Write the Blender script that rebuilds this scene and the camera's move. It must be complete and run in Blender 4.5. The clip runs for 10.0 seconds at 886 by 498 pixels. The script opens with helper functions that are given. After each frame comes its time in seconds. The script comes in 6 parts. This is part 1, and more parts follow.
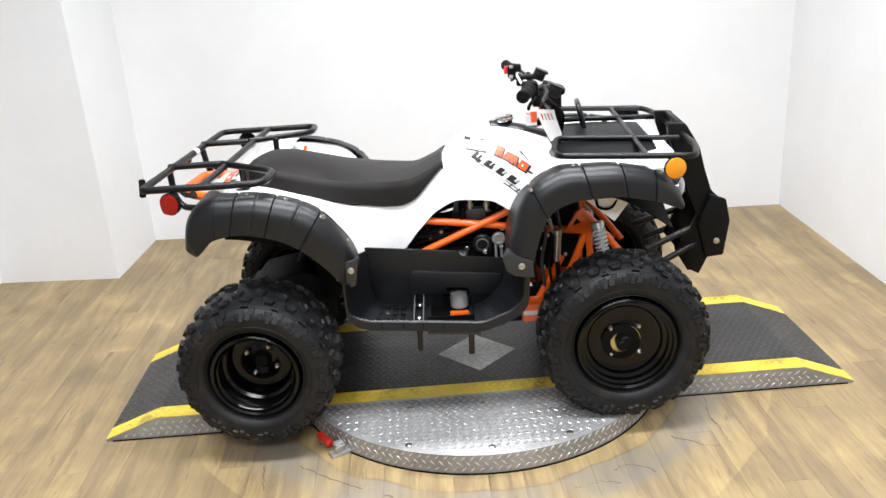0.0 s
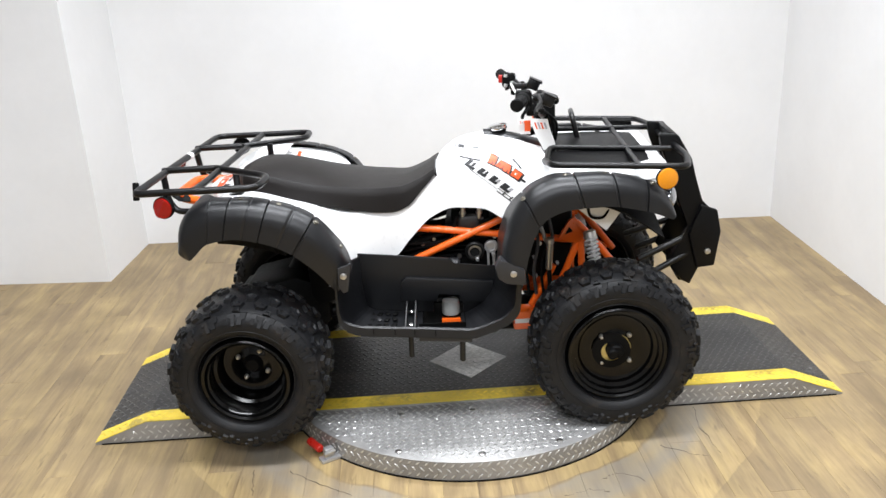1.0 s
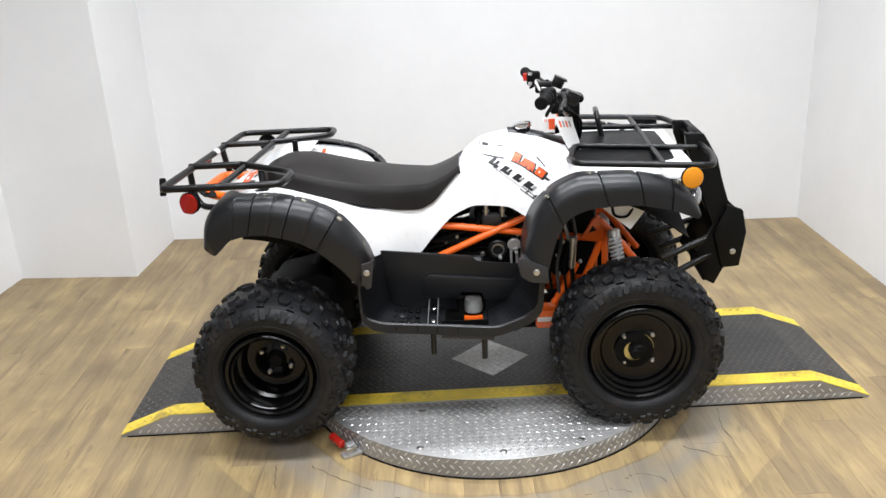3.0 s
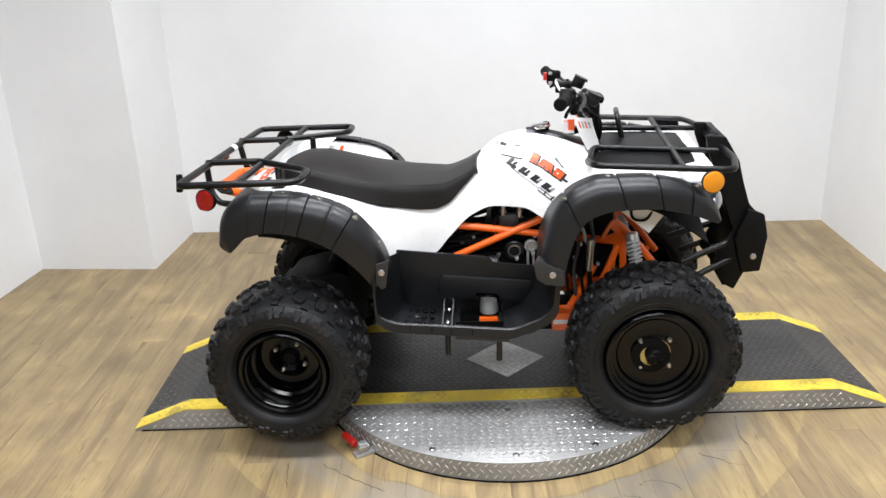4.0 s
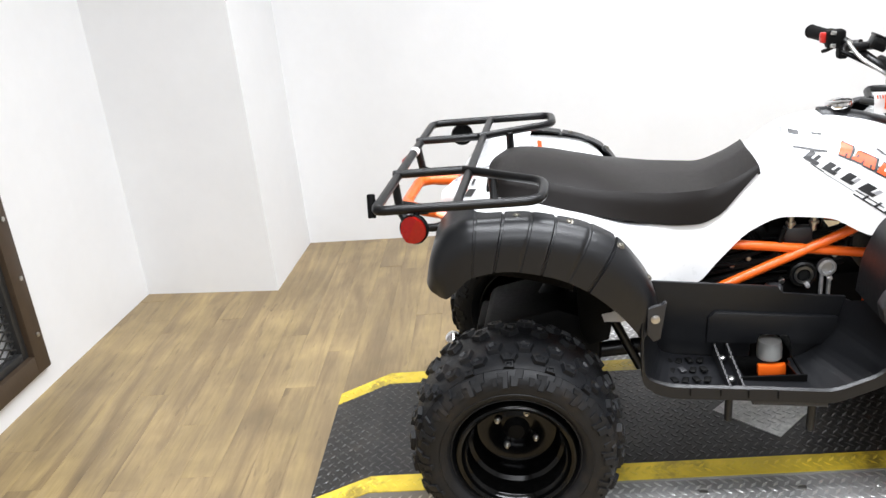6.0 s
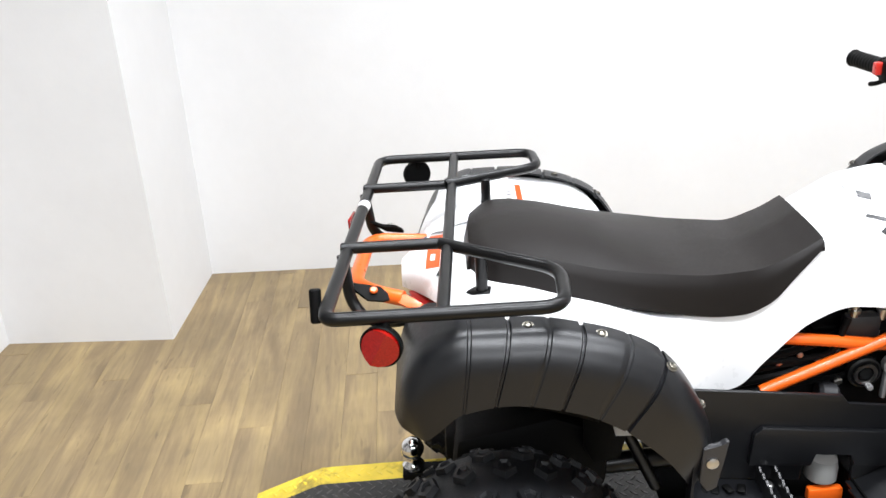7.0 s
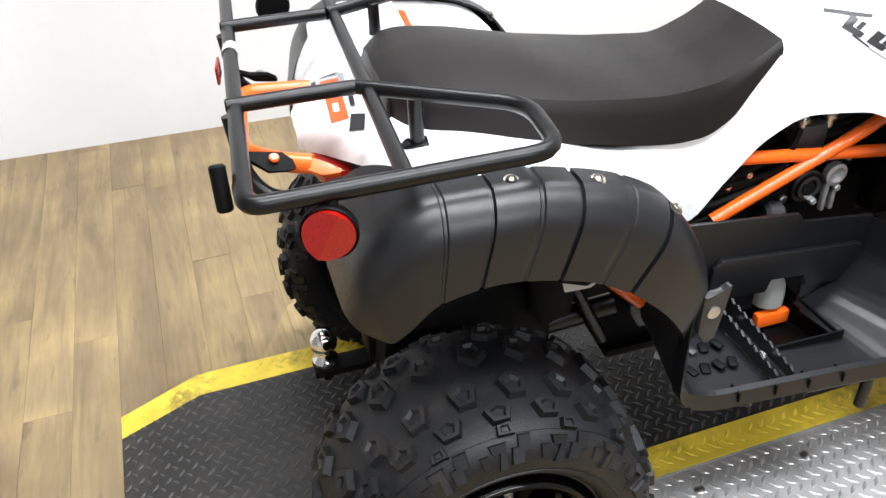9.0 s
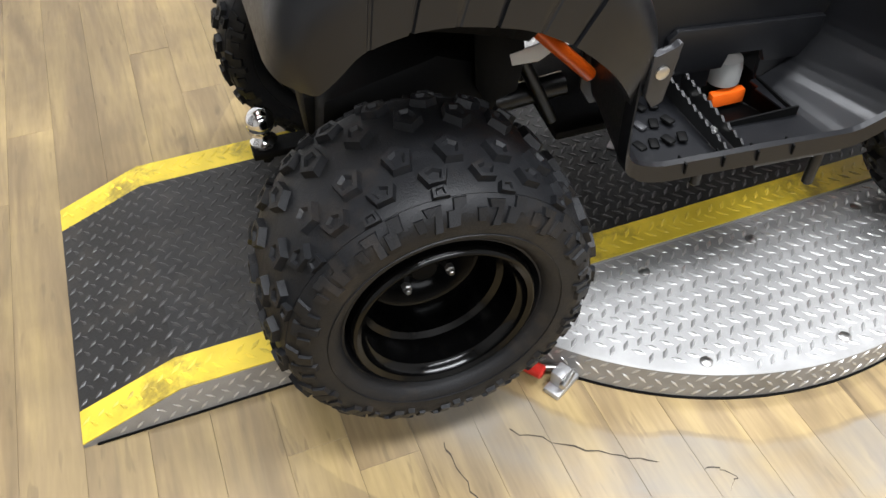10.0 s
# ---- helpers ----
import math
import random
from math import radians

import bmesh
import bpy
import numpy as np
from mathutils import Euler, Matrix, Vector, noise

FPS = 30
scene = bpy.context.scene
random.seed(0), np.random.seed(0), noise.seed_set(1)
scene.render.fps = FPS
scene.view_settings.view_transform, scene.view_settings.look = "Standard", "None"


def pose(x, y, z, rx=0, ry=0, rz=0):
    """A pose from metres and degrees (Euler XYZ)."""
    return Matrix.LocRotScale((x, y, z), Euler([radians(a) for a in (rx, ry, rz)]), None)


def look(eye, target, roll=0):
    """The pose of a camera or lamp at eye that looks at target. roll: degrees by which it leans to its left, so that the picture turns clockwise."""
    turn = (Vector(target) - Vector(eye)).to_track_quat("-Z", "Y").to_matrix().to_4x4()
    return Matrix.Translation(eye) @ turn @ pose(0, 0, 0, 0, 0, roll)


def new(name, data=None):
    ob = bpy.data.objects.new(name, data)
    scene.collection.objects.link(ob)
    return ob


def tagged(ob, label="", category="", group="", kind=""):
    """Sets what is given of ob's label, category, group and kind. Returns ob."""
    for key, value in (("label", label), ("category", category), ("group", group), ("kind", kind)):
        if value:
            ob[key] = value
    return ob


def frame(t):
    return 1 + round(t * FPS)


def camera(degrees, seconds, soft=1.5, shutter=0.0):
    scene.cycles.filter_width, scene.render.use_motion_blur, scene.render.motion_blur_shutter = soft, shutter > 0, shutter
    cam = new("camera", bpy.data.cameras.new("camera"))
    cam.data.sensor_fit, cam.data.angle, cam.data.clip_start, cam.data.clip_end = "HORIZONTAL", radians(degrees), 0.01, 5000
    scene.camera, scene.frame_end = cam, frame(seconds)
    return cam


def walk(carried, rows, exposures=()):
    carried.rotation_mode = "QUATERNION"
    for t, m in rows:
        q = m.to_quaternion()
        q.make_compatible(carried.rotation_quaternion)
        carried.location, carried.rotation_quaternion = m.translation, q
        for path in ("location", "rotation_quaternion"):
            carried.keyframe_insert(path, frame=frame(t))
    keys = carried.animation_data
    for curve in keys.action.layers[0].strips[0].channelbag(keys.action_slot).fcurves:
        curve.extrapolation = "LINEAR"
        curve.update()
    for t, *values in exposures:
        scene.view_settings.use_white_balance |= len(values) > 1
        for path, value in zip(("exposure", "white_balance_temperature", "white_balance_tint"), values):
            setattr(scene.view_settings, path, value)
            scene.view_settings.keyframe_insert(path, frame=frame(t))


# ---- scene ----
cam = camera(55.95, 10.0)
PATH = [
    (0, (-0.1651, -2.5745, 1.3988), (-0.1099, -0.7017, 0.6990), -3.63),
    (0.5, (-0.1641, -2.5768, 1.3983), (-0.0915, -0.7038, 0.7009), -3.32),
    (1, (-0.1641, -2.5827, 1.3996), (-0.0909, -0.7044, 0.7164), -2.71),
    (1.5, (-0.1628, -2.5864, 1.3977), (-0.1083, -0.7089, 0.7107), -2.30),
    (2, (-0.1633, -2.5880, 1.3958), (-0.1114, -0.7103, 0.7092), -2.62),
    (3.5, (-0.1652, -2.5882, 1.3977), (-0.1589, -0.7079, 0.7163), -2.72),
    (4, (-0.1513, -2.5649, 1.4092), (-0.1821, -0.6901, 0.7135), -2.33),
    (4.5, (-0.2141, -2.5191, 1.3882), (-0.4515, -0.6745, 0.6525), -2.45),
    (5, (-0.3989, -2.4676, 1.4163), (-0.6016, -0.5949, 0.7438), -7.87),
    (5.5, (-0.5098, -2.2155, 1.3708), (-0.7478, -0.3484, 0.6944), -4.91),
    (6.8, (-0.7751, -1.5289, 1.3244), (-0.7055, 0.2797, 0.4733), -5.58),
    (7, (-0.7700, -1.4110, 1.3338), (-0.6864, 0.4263, 0.5481), -2.88),
    (7.5, (-0.7704, -1.1765, 1.3237), (-0.6315, 0.6567, 0.5363), -3.24),
    (8, (-0.8469, -1.1090, 1.3138), (-0.4880, 0.6772, 0.4888), -3.68),
    (8.5, (-0.9087, -1.0990, 1.2736), (-0.4154, 0.6005, 0.3417), -4.50),
    (9, (-0.9247, -1.1221, 1.2214), (-0.4069, 0.4520, 0.1015), -2.26),
    (9.5, (-0.9083, -1.1309, 1.1585), (-0.4153, 0.2752, -0.1756), -1.89),
    (10, (-0.8924, -1.1453, 1.1282), (-0.4043, 0.1600, -0.3064), -0.98),
]
EXPOSURES = [(0, -0.17), (1, -0.26), (2, -0.37), (3.5, -0.38), (4.5, -0.37), (5.5, -0.20), (7, -0.11), (8, -0.04), (8.5, 0.02), (9, 0.02), (10, -0.10)]
walk(cam, [(t, look(eye, target, roll)) for t, eye, target, roll in PATH], EXPOSURES)


# ---- light ----
world = bpy.data.worlds.new("world")
scene.world = world
world.use_nodes = True
world.node_tree.nodes["Background"].inputs[0].default_value = (0.9, 0.95, 1.0, 1)
world.node_tree.nodes["Background"].inputs[1].default_value = 0.05


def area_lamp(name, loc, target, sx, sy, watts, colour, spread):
    """An unseen area lamp at ceiling height, its spread narrowed to spare the walls."""
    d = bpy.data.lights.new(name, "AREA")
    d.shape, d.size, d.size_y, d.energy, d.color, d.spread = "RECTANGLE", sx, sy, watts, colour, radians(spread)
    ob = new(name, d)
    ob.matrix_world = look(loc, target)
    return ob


LAMP = (0.97, 1.0, 1.055)
area_lamp("unseen_overhead_lamp", (-0.1, -1.2, 2.8), (-0.1, -1.2, 0), 2.6, 0.5, 86, LAMP, 138)
area_lamp("unseen_overhead_lamp", (0.0, 0.3, 2.8), (0.0, 0.3, 0), 2.6, 0.4, 74, LAMP, 142)
# Added fill behind the camera, lighting the bike's near side.
area_lamp("unseen_overhead_lamp", (-0.2, -3.5, 2.8), (-0.2, -3.3, 0), 2.6, 0.4, 118, LAMP, 150)

# ---- materials ----


def mat(name, colour, rough=0.5, metal=0.0, grain=0.0, scale=60.0, bump=0.0, bump_scale=200.0, vary=0.0, coat=0.0, blotch=0.0, spec=0.5):
    """A surface with grain, blotches, fine relief and a random shift from piece to piece."""
    m = bpy.data.materials.new(name)
    m.use_nodes = True
    nt = m.node_tree
    b = nt.nodes["Principled BSDF"]
    b.inputs["Roughness"].default_value, b.inputs["Metallic"].default_value = rough, metal
    b.inputs["Coat Weight"].default_value = coat
    b.inputs["Specular IOR Level"].default_value = spec
    b.inputs["Base Color"].default_value = (*colour, 1)
    tc = nt.nodes.new("ShaderNodeTexCoord")
    out = None
    if grain or blotch:
        n1 = nt.nodes.new("ShaderNodeTexNoise")
        n1.inputs["Scale"].default_value, n1.inputs["Detail"].default_value = scale, 6
        n2 = nt.nodes.new("ShaderNodeTexNoise")
        n2.inputs["Scale"].default_value, n2.inputs["Detail"].default_value = 3.5, 4
        for n in (n1, n2):
            nt.links.new(tc.outputs["Object"], n.inputs["Vector"])
        m1 = nt.nodes.new("ShaderNodeMapRange")
        m1.inputs["To Min"].default_value, m1.inputs["To Max"].default_value = 1 - grain, 1 + grain
        m2 = nt.nodes.new("ShaderNodeMapRange")
        m2.inputs["From Min"].default_value, m2.inputs["From Max"].default_value = 0.3, 0.7
        m2.inputs["To Min"].default_value, m2.inputs["To Max"].default_value = 1 - blotch, 1 + blotch
        nt.links.new(n1.outputs["Fac"], m1.inputs["Value"])
        nt.links.new(n2.outputs["Fac"], m2.inputs["Value"])
        mul = nt.nodes.new("ShaderNodeMath")
        mul.operation = "MULTIPLY"
        nt.links.new(m1.outputs[0], mul.inputs[0])
        nt.links.new(m2.outputs[0], mul.inputs[1])
        hsv = nt.nodes.new("ShaderNodeHueSaturation")
        hsv.inputs["Color"].default_value = (*colour, 1)
        nt.links.new(mul.outputs[0], hsv.inputs["Value"])
        nt.links.new(hsv.outputs[0], b.inputs["Base Color"])
        r = nt.nodes.new("ShaderNodeMapRange")
        r.inputs["To Min"].default_value, r.inputs["To Max"].default_value = max(0.02, rough - 0.12), min(1, rough + 0.12)
        nt.links.new(n1.outputs["Fac"], r.inputs["Value"])
        nt.links.new(r.outputs[0], b.inputs["Roughness"])
    if bump:
        n3 = nt.nodes.new("ShaderNodeTexNoise")
        n3.inputs["Scale"].default_value, n3.inputs["Detail"].default_value = bump_scale, 3
        nt.links.new(tc.outputs["Object"], n3.inputs["Vector"])
        bp = nt.nodes.new("ShaderNodeBump")
        bp.inputs["Strength"].default_value, bp.inputs["Distance"].default_value = bump, 0.002
        nt.links.new(n3.outputs["Fac"], bp.inputs["Height"])
        nt.links.new(bp.outputs[0], b.inputs["Normal"])
    return m


def scuffs(m, colour, start, full, scale):
    """Worn, dirty patches over the paint of a material."""
    nt = m.node_tree
    b = nt.nodes["Principled BSDF"]
    old = b.inputs["Base Color"].links[0].from_socket
    tc = nt.nodes.new("ShaderNodeTexCoord")
    n = nt.nodes.new("ShaderNodeTexNoise")
    n.inputs["Scale"].default_value, n.inputs["Detail"].default_value, n.inputs["Roughness"].default_value = scale, 8, 0.7
    nt.links.new(tc.outputs["Object"], n.inputs["Vector"])
    r = nt.nodes.new("ShaderNodeMapRange")
    r.inputs["From Min"].default_value, r.inputs["From Max"].default_value = start, full
    r.inputs["To Max"].default_value = 0.75
    nt.links.new(n.outputs["Fac"], r.inputs["Value"])
    x = nt.nodes.new("ShaderNodeMix")
    x.data_type = "RGBA"
    x.inputs[7].default_value = (*colour, 1)
    nt.links.new(r.outputs[0], x.inputs[0])
    nt.links.new(old, x.inputs[6])
    nt.links.new(x.outputs[2], b.inputs["Base Color"])


def wood_mat():
    """Printed plank vinyl: honey and grey-brown patches drawn out along the plank, fine grain, knots and scuffs."""
    m = bpy.data.materials.new("plank_wood")
    m.use_nodes = True
    nt = m.node_tree
    b = nt.nodes["Principled BSDF"]

    def node(kind, **values):
        n = nt.nodes.new(kind)
        for k, v in values.items():
            n.inputs[k].default_value = v
        return n

    def noise(source, stretch, scale, detail, warp=0.0):
        mp = node("ShaderNodeMapping", Scale=stretch)
        nt.links.new(source, mp.inputs["Vector"])
        n = node("ShaderNodeTexNoise", Scale=scale, Detail=detail, Distortion=warp)
        nt.links.new(mp.outputs[0], n.inputs["Vector"])
        return n.outputs["Fac"]

    def steps(source, stops):
        r = nt.nodes.new("ShaderNodeValToRGB")
        e = r.color_ramp.elements
        e[0].position, e[0].color = stops[0][0], (*stops[0][1], 1)
        e[1].position, e[1].color = stops[-1][0], (*stops[-1][1], 1)
        for pos, col in stops[1:-1]:
            e.new(pos).color = (*col, 1)
        nt.links.new(source, r.inputs["Fac"])
        return r.outputs[0]

    def mix(fac, a, colour, how="MIX"):
        x = nt.nodes.new("ShaderNodeMix")
        x.data_type, x.blend_type = "RGBA", how
        nt.links.new(fac, x.inputs["Factor"])
        nt.links.new(a, x.inputs["A"])
        if isinstance(colour, tuple):
            x.inputs["B"].default_value = (*colour, 1)
        else:
            nt.links.new(colour, x.inputs["B"])
        return x.outputs["Result"]

    def times(a, c):
        n = nt.nodes.new("ShaderNodeMath")
        n.operation = "MULTIPLY"
        nt.links.new(a, n.inputs[0])
        if isinstance(c, float):
            n.inputs[1].default_value = c
        else:
            nt.links.new(c, n.inputs[1])
        return n.outputs[0]

    tc = nt.nodes.new("ShaderNodeTexCoord")
    info = nt.nodes.new("ShaderNodeObjectInfo")
    cmb = nt.nodes.new("ShaderNodeCombineXYZ")
    for k in range(3):
        nt.links.new(info.outputs["Random"], cmb.inputs[k])
    add = nt.nodes.new("ShaderNodeVectorMath")
    add.operation = "MULTIPLY_ADD"
    nt.links.new(cmb.outputs[0], add.inputs[0])
    add.inputs[1].default_value = (37, 53, 11)
    nt.links.new(tc.outputs["Object"], add.inputs[2])
    here = add.outputs[0]
    patch = noise(here, (17, 1.9, 1), 1.0, 5, 0.9)
    broad = noise(here, (8, 0.9, 1), 1.0, 2, 0.6)
    fine = noise(here, (120, 12, 1), 1.0, 4)
    streak = noise(here, (46, 2.4, 1), 1.0, 6, 0.6)
    blend = nt.nodes.new("ShaderNodeMix")
    blend.inputs["Factor"].default_value = 0.38
    nt.links.new(patch, blend.inputs["A"])
    nt.links.new(broad, blend.inputs["B"])
    # grey-brown heartwood patches with ragged edges in honey sapwood
    col = steps(blend.outputs["Result"], [(0.34, (0.234, 0.165, 0.086)), (0.44, (0.302, 0.217, 0.112)), (0.51, (0.380, 0.276, 0.136)), (0.58, (0.434, 0.318, 0.148)), (0.70, (0.405, 0.299, 0.150))])
    g = steps(fine, [(0.3, (0.86, 0.855, 0.84)), (0.7, (1.07, 1.07, 1.07))])
    one = nt.nodes.new("ShaderNodeValue")
    one.outputs[0].default_value = 1.0
    col = mix(one.outputs[0], col, g, "MULTIPLY")
    col = mix(times(steps(streak, [(0.30, (1, 1, 1)), (0.42, (0, 0, 0))]), 0.30), col, (0.17, 0.125, 0.075))
    # knots and short dark checks
    knot = steps(noise(here, (26, 6, 1), 1.0, 3, 0.3), [(0.67, (0, 0, 0)), (0.75, (1, 1, 1))])
    col = mix(times(knot, 0.60), col, (0.12, 0.085, 0.05))
    fleck = steps(noise(here, (60, 9, 1), 1.0, 2, 0.2), [(0.66, (0, 0, 0)), (0.72, (1, 1, 1))])
    col = mix(times(fleck, 0.40), col, (0.13, 0.092, 0.05))
    hsv = nt.nodes.new("ShaderNodeHueSaturation")
    mr = node("ShaderNodeMapRange")
    mr.inputs["To Min"].default_value, mr.inputs["To Max"].default_value = 0.93, 1.05
    nt.links.new(info.outputs["Random"], mr.inputs["Value"])
    nt.links.new(mr.outputs[0], hsv.inputs["Value"])
    nt.links.new(col, hsv.inputs["Color"])
    col = hsv.outputs[0]
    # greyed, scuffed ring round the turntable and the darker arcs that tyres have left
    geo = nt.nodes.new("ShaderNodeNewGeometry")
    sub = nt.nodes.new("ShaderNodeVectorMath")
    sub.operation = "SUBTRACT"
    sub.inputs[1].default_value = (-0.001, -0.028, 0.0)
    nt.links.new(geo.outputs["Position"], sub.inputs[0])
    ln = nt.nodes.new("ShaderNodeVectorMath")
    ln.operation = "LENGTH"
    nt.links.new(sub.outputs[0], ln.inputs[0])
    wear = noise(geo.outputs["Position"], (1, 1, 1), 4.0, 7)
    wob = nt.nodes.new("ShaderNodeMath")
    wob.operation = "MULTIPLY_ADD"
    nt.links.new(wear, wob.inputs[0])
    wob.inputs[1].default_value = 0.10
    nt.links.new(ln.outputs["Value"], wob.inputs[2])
    k = lambda v: (v, v, v)
    ring = steps(wob.outputs[0], [(0.728, k(0)), (0.736, k(1.0)), (0.765, k(0.85)), (0.83, k(1)), (0.87, k(0.35)), (0.96, k(0))])
    arcs = steps(wob.outputs[0], [(0.99, k(0)), (1.005, k(0.8)), (1.03, k(0.3)), (1.05, k(0.9)), (1.09, k(0))])
    patchy = steps(wear, [(0.36, k(0.25)), (0.54, k(1))])
    col = mix(times(ring, times(patchy, 0.7)), col, (0.245, 0.23, 0.205))
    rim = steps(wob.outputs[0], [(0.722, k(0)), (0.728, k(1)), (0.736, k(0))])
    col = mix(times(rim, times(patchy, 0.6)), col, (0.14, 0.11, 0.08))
    col = mix(times(arcs, times(patchy, 0.5)), col, (0.16, 0.12, 0.075))
    dirt = steps(noise(geo.outputs["Position"], (1, 1, 1), 2.6, 8, 0.4), [(0.36, k(0.86)), (0.5, k(0.97)), (0.64, k(1.03))])
    col = mix(one.outputs[0], col, dirt, "MULTIPLY")
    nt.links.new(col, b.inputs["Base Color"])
    rough = node("ShaderNodeMapRange")
    rough.inputs["To Min"].default_value, rough.inputs["To Max"].default_value = 0.30, 0.60
    nt.links.new(wear, rough.inputs["Value"])
    nt.links.new(rough.outputs[0], b.inputs["Roughness"])
    b.inputs["Specular IOR Level"].default_value = 0.4
    bp = node("ShaderNodeBump", Strength=0.08, Distance=0.0015)
    nt.links.new(fine, bp.inputs["Height"])
    nt.links.new(bp.outputs[0], b.inputs["Normal"])
    return m


# Walls out of view get a grey chosen to limit bounce light.
BACKW = mat("unseen_wall_grey", (0.36, 0.357, 0.35), 0.8, grain=0.03, scale=25)
WALL = mat("wall_paint", (0.795, 0.797, 0.800), 0.75, grain=0.02, scale=25, bump=0.12, bump_scale=90, blotch=0.02)
# The unseen ceiling is darkened to cut light reflected from above.
CEIL = mat("unseen_ceiling_grey", (0.16, 0.16, 0.157), 0.9, grain=0.02)
WOOD = wood_mat()
SUBFLOOR = mat("floor_joint", (0.17, 0.125, 0.075), 0.9, grain=0.2)
WHITE = mat("white_plastic", (0.80, 0.80, 0.80), 0.30, grain=0.006, scale=40, coat=0.2)
BLACKP = mat("black_moulded_plastic", (0.0053, 0.0056, 0.0067), 0.37, grain=0.12, scale=150, bump=0.05, bump_scale=1600, blotch=0.15, spec=0.45)
SATIN = mat("black_satin_plastic", (0.0030, 0.0030, 0.0032), 0.42, grain=0.15, scale=150, bump=0.05, bump_scale=1600, spec=0.17)
BLACKT = mat("black_powder_coat", (0.002, 0.002, 0.0022), 0.33, spec=0.35)
DARK = mat("black_matt_plastic", (0.002, 0.002, 0.002), 0.6, grain=0.15, scale=120, spec=0.12)
RUBBER = mat("tyre_rubber", (0.0066, 0.0070, 0.0082), 0.50, grain=0.3, scale=70, bump=0.35, bump_scale=420, blotch=0.35, spec=0.30)
RIM = mat("black_enamel", (0.001, 0.001, 0.001), 0.16, spec=0.30)
SEAT = mat("seat_vinyl", (0.0080, 0.0064, 0.0057), 0.44, grain=0.15, scale=200, bump=0.14, bump_scale=1500, spec=0.23)
ORANGE = mat("orange_enamel", (0.85, 0.13, 0.010), 0.32, grain=0.04, scale=60, coat=0.3)
STEEL = mat("zinc_steel", (0.55, 0.54, 0.52), 0.32, 1.0, grain=0.1, scale=120)
CHROME = mat("chrome", (0.8, 0.8, 0.8), 0.08, 1.0)
ALLOY = mat("cast_alloy", (0.46, 0.46, 0.465), 0.40, 0.6, grain=0.15, scale=120, bump=0.2, bump_scale=500)
GOLD = mat("brass_hub", (0.62, 0.47, 0.15), 0.45, 0.15, grain=0.2)
PLATE = mat("aluminium_tread_plate", (0.34, 0.336, 0.328), 0.56, 0.55, grain=0.28, scale=40, bump=0.10, bump_scale=300, blotch=0.25)
DECK = mat("grey_rubber_deck", (0.017, 0.0162, 0.0155), 0.40, grain=0.4, scale=50, bump=0.25, bump_scale=260, blotch=0.5, spec=0.45)
scuffs(DECK, (0.055, 0.047, 0.038), 0.52, 0.72, 11.0)
# Deck lozenges lighter than the deck: highlights put into their colour.
GLINT = mat("highlight_deck_tread", (0.034, 0.032, 0.030), 0.34, grain=0.5, scale=35, blotch=0.6, spec=0.6)
YELLOW = mat("yellow_safety_paint", (0.72, 0.53, 0.045), 0.42, grain=0.30, scale=22, blotch=0.32)
scuffs(YELLOW, (0.13, 0.095, 0.03), 0.53, 0.68, 9.0)
scuffs(RUBBER, (0.034, 0.026, 0.019), 0.54, 0.74, 14.0)
RED = mat("red_plastic", (0.50, 0.02, 0.012), 0.3, grain=0.05)
REDREF = mat("red_reflector", (0.26, 0.005, 0.003), 0.20, grain=0.55, scale=420, bump=0.25, bump_scale=520)
AMBER = mat("amber_reflector", (0.66, 0.24, 0.004), 0.16, grain=0.30, scale=420, bump=0.25, bump_scale=520, coat=0.4)
PAPER = mat("white_paper", (0.78, 0.77, 0.76), 0.6, grain=0.02)
INK = mat("black_ink", (0.015, 0.015, 0.016), 0.4, grain=0.1)
INKGREY = mat("grey_ink", (0.30, 0.30, 0.31), 0.4, grain=0.1)
ORDECAL = mat("orange_ink", (0.75, 0.09, 0.015), 0.4, grain=0.05)
BROWNFR = mat("dark_stained_timber", (0.055, 0.036, 0.022), 0.5, grain=0.35, scale=30, bump=0.2, bump_scale=80)
MESH = mat("dark_steel_mesh", (0.05, 0.05, 0.05), 0.5, 0.6, grain=0.2)
BEHIND = mat("grey_board", (0.72, 0.72, 0.72), 0.7, grain=0.05, blotch=0.1)

GREYP = mat("grey_moulded_plastic", (0.020, 0.020, 0.022), 0.45, grain=0.1, scale=150, bump=0.2, bump_scale=900)
TANKP = mat("translucent_bottle", (0.26, 0.26, 0.25), 0.35, grain=0.08, scale=40)
PEG = mat("dark_zinc", (0.022, 0.022, 0.022), 0.35, 0.5, grain=0.15, scale=150)
# Hatch plate colour raised to make up for the bike's shade.
HATCH = mat("brightened_tread_plate", (0.60, 0.595, 0.58), 0.5, 0.2, grain=0.6, scale=60, blotch=0.25)
SPRING = mat("pale_spring_steel", (0.55, 0.55, 0.55), 0.4, 0.2, grain=0.08)
LENS = mat("clear_lamp_lens", (0.30, 0.31, 0.33), 0.12, 0.8, grain=0.2, scale=80, coat=1.0)
# Plate lozenges coloured brighter than the plate to stand in for highlights.
RELIEF = mat("highlight_tread", (0.66, 0.66, 0.65), 0.32, 0.75, grain=0.12, scale=200)
BOLT = mat("zinc_fender_bolt", (0.16, 0.15, 0.125), 0.34, 0.8, grain=0.2, scale=200)
CRACK = mat("crack_dirt", (0.05, 0.04, 0.03), 0.9, grain=0.3)

# ---- builders ----
PLACE = {}


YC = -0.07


def view_sheared(p):
    """Shears the bike's far half inwards, forwards and down to fit the camera's view."""
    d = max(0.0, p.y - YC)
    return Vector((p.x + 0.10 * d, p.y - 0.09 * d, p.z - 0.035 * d))


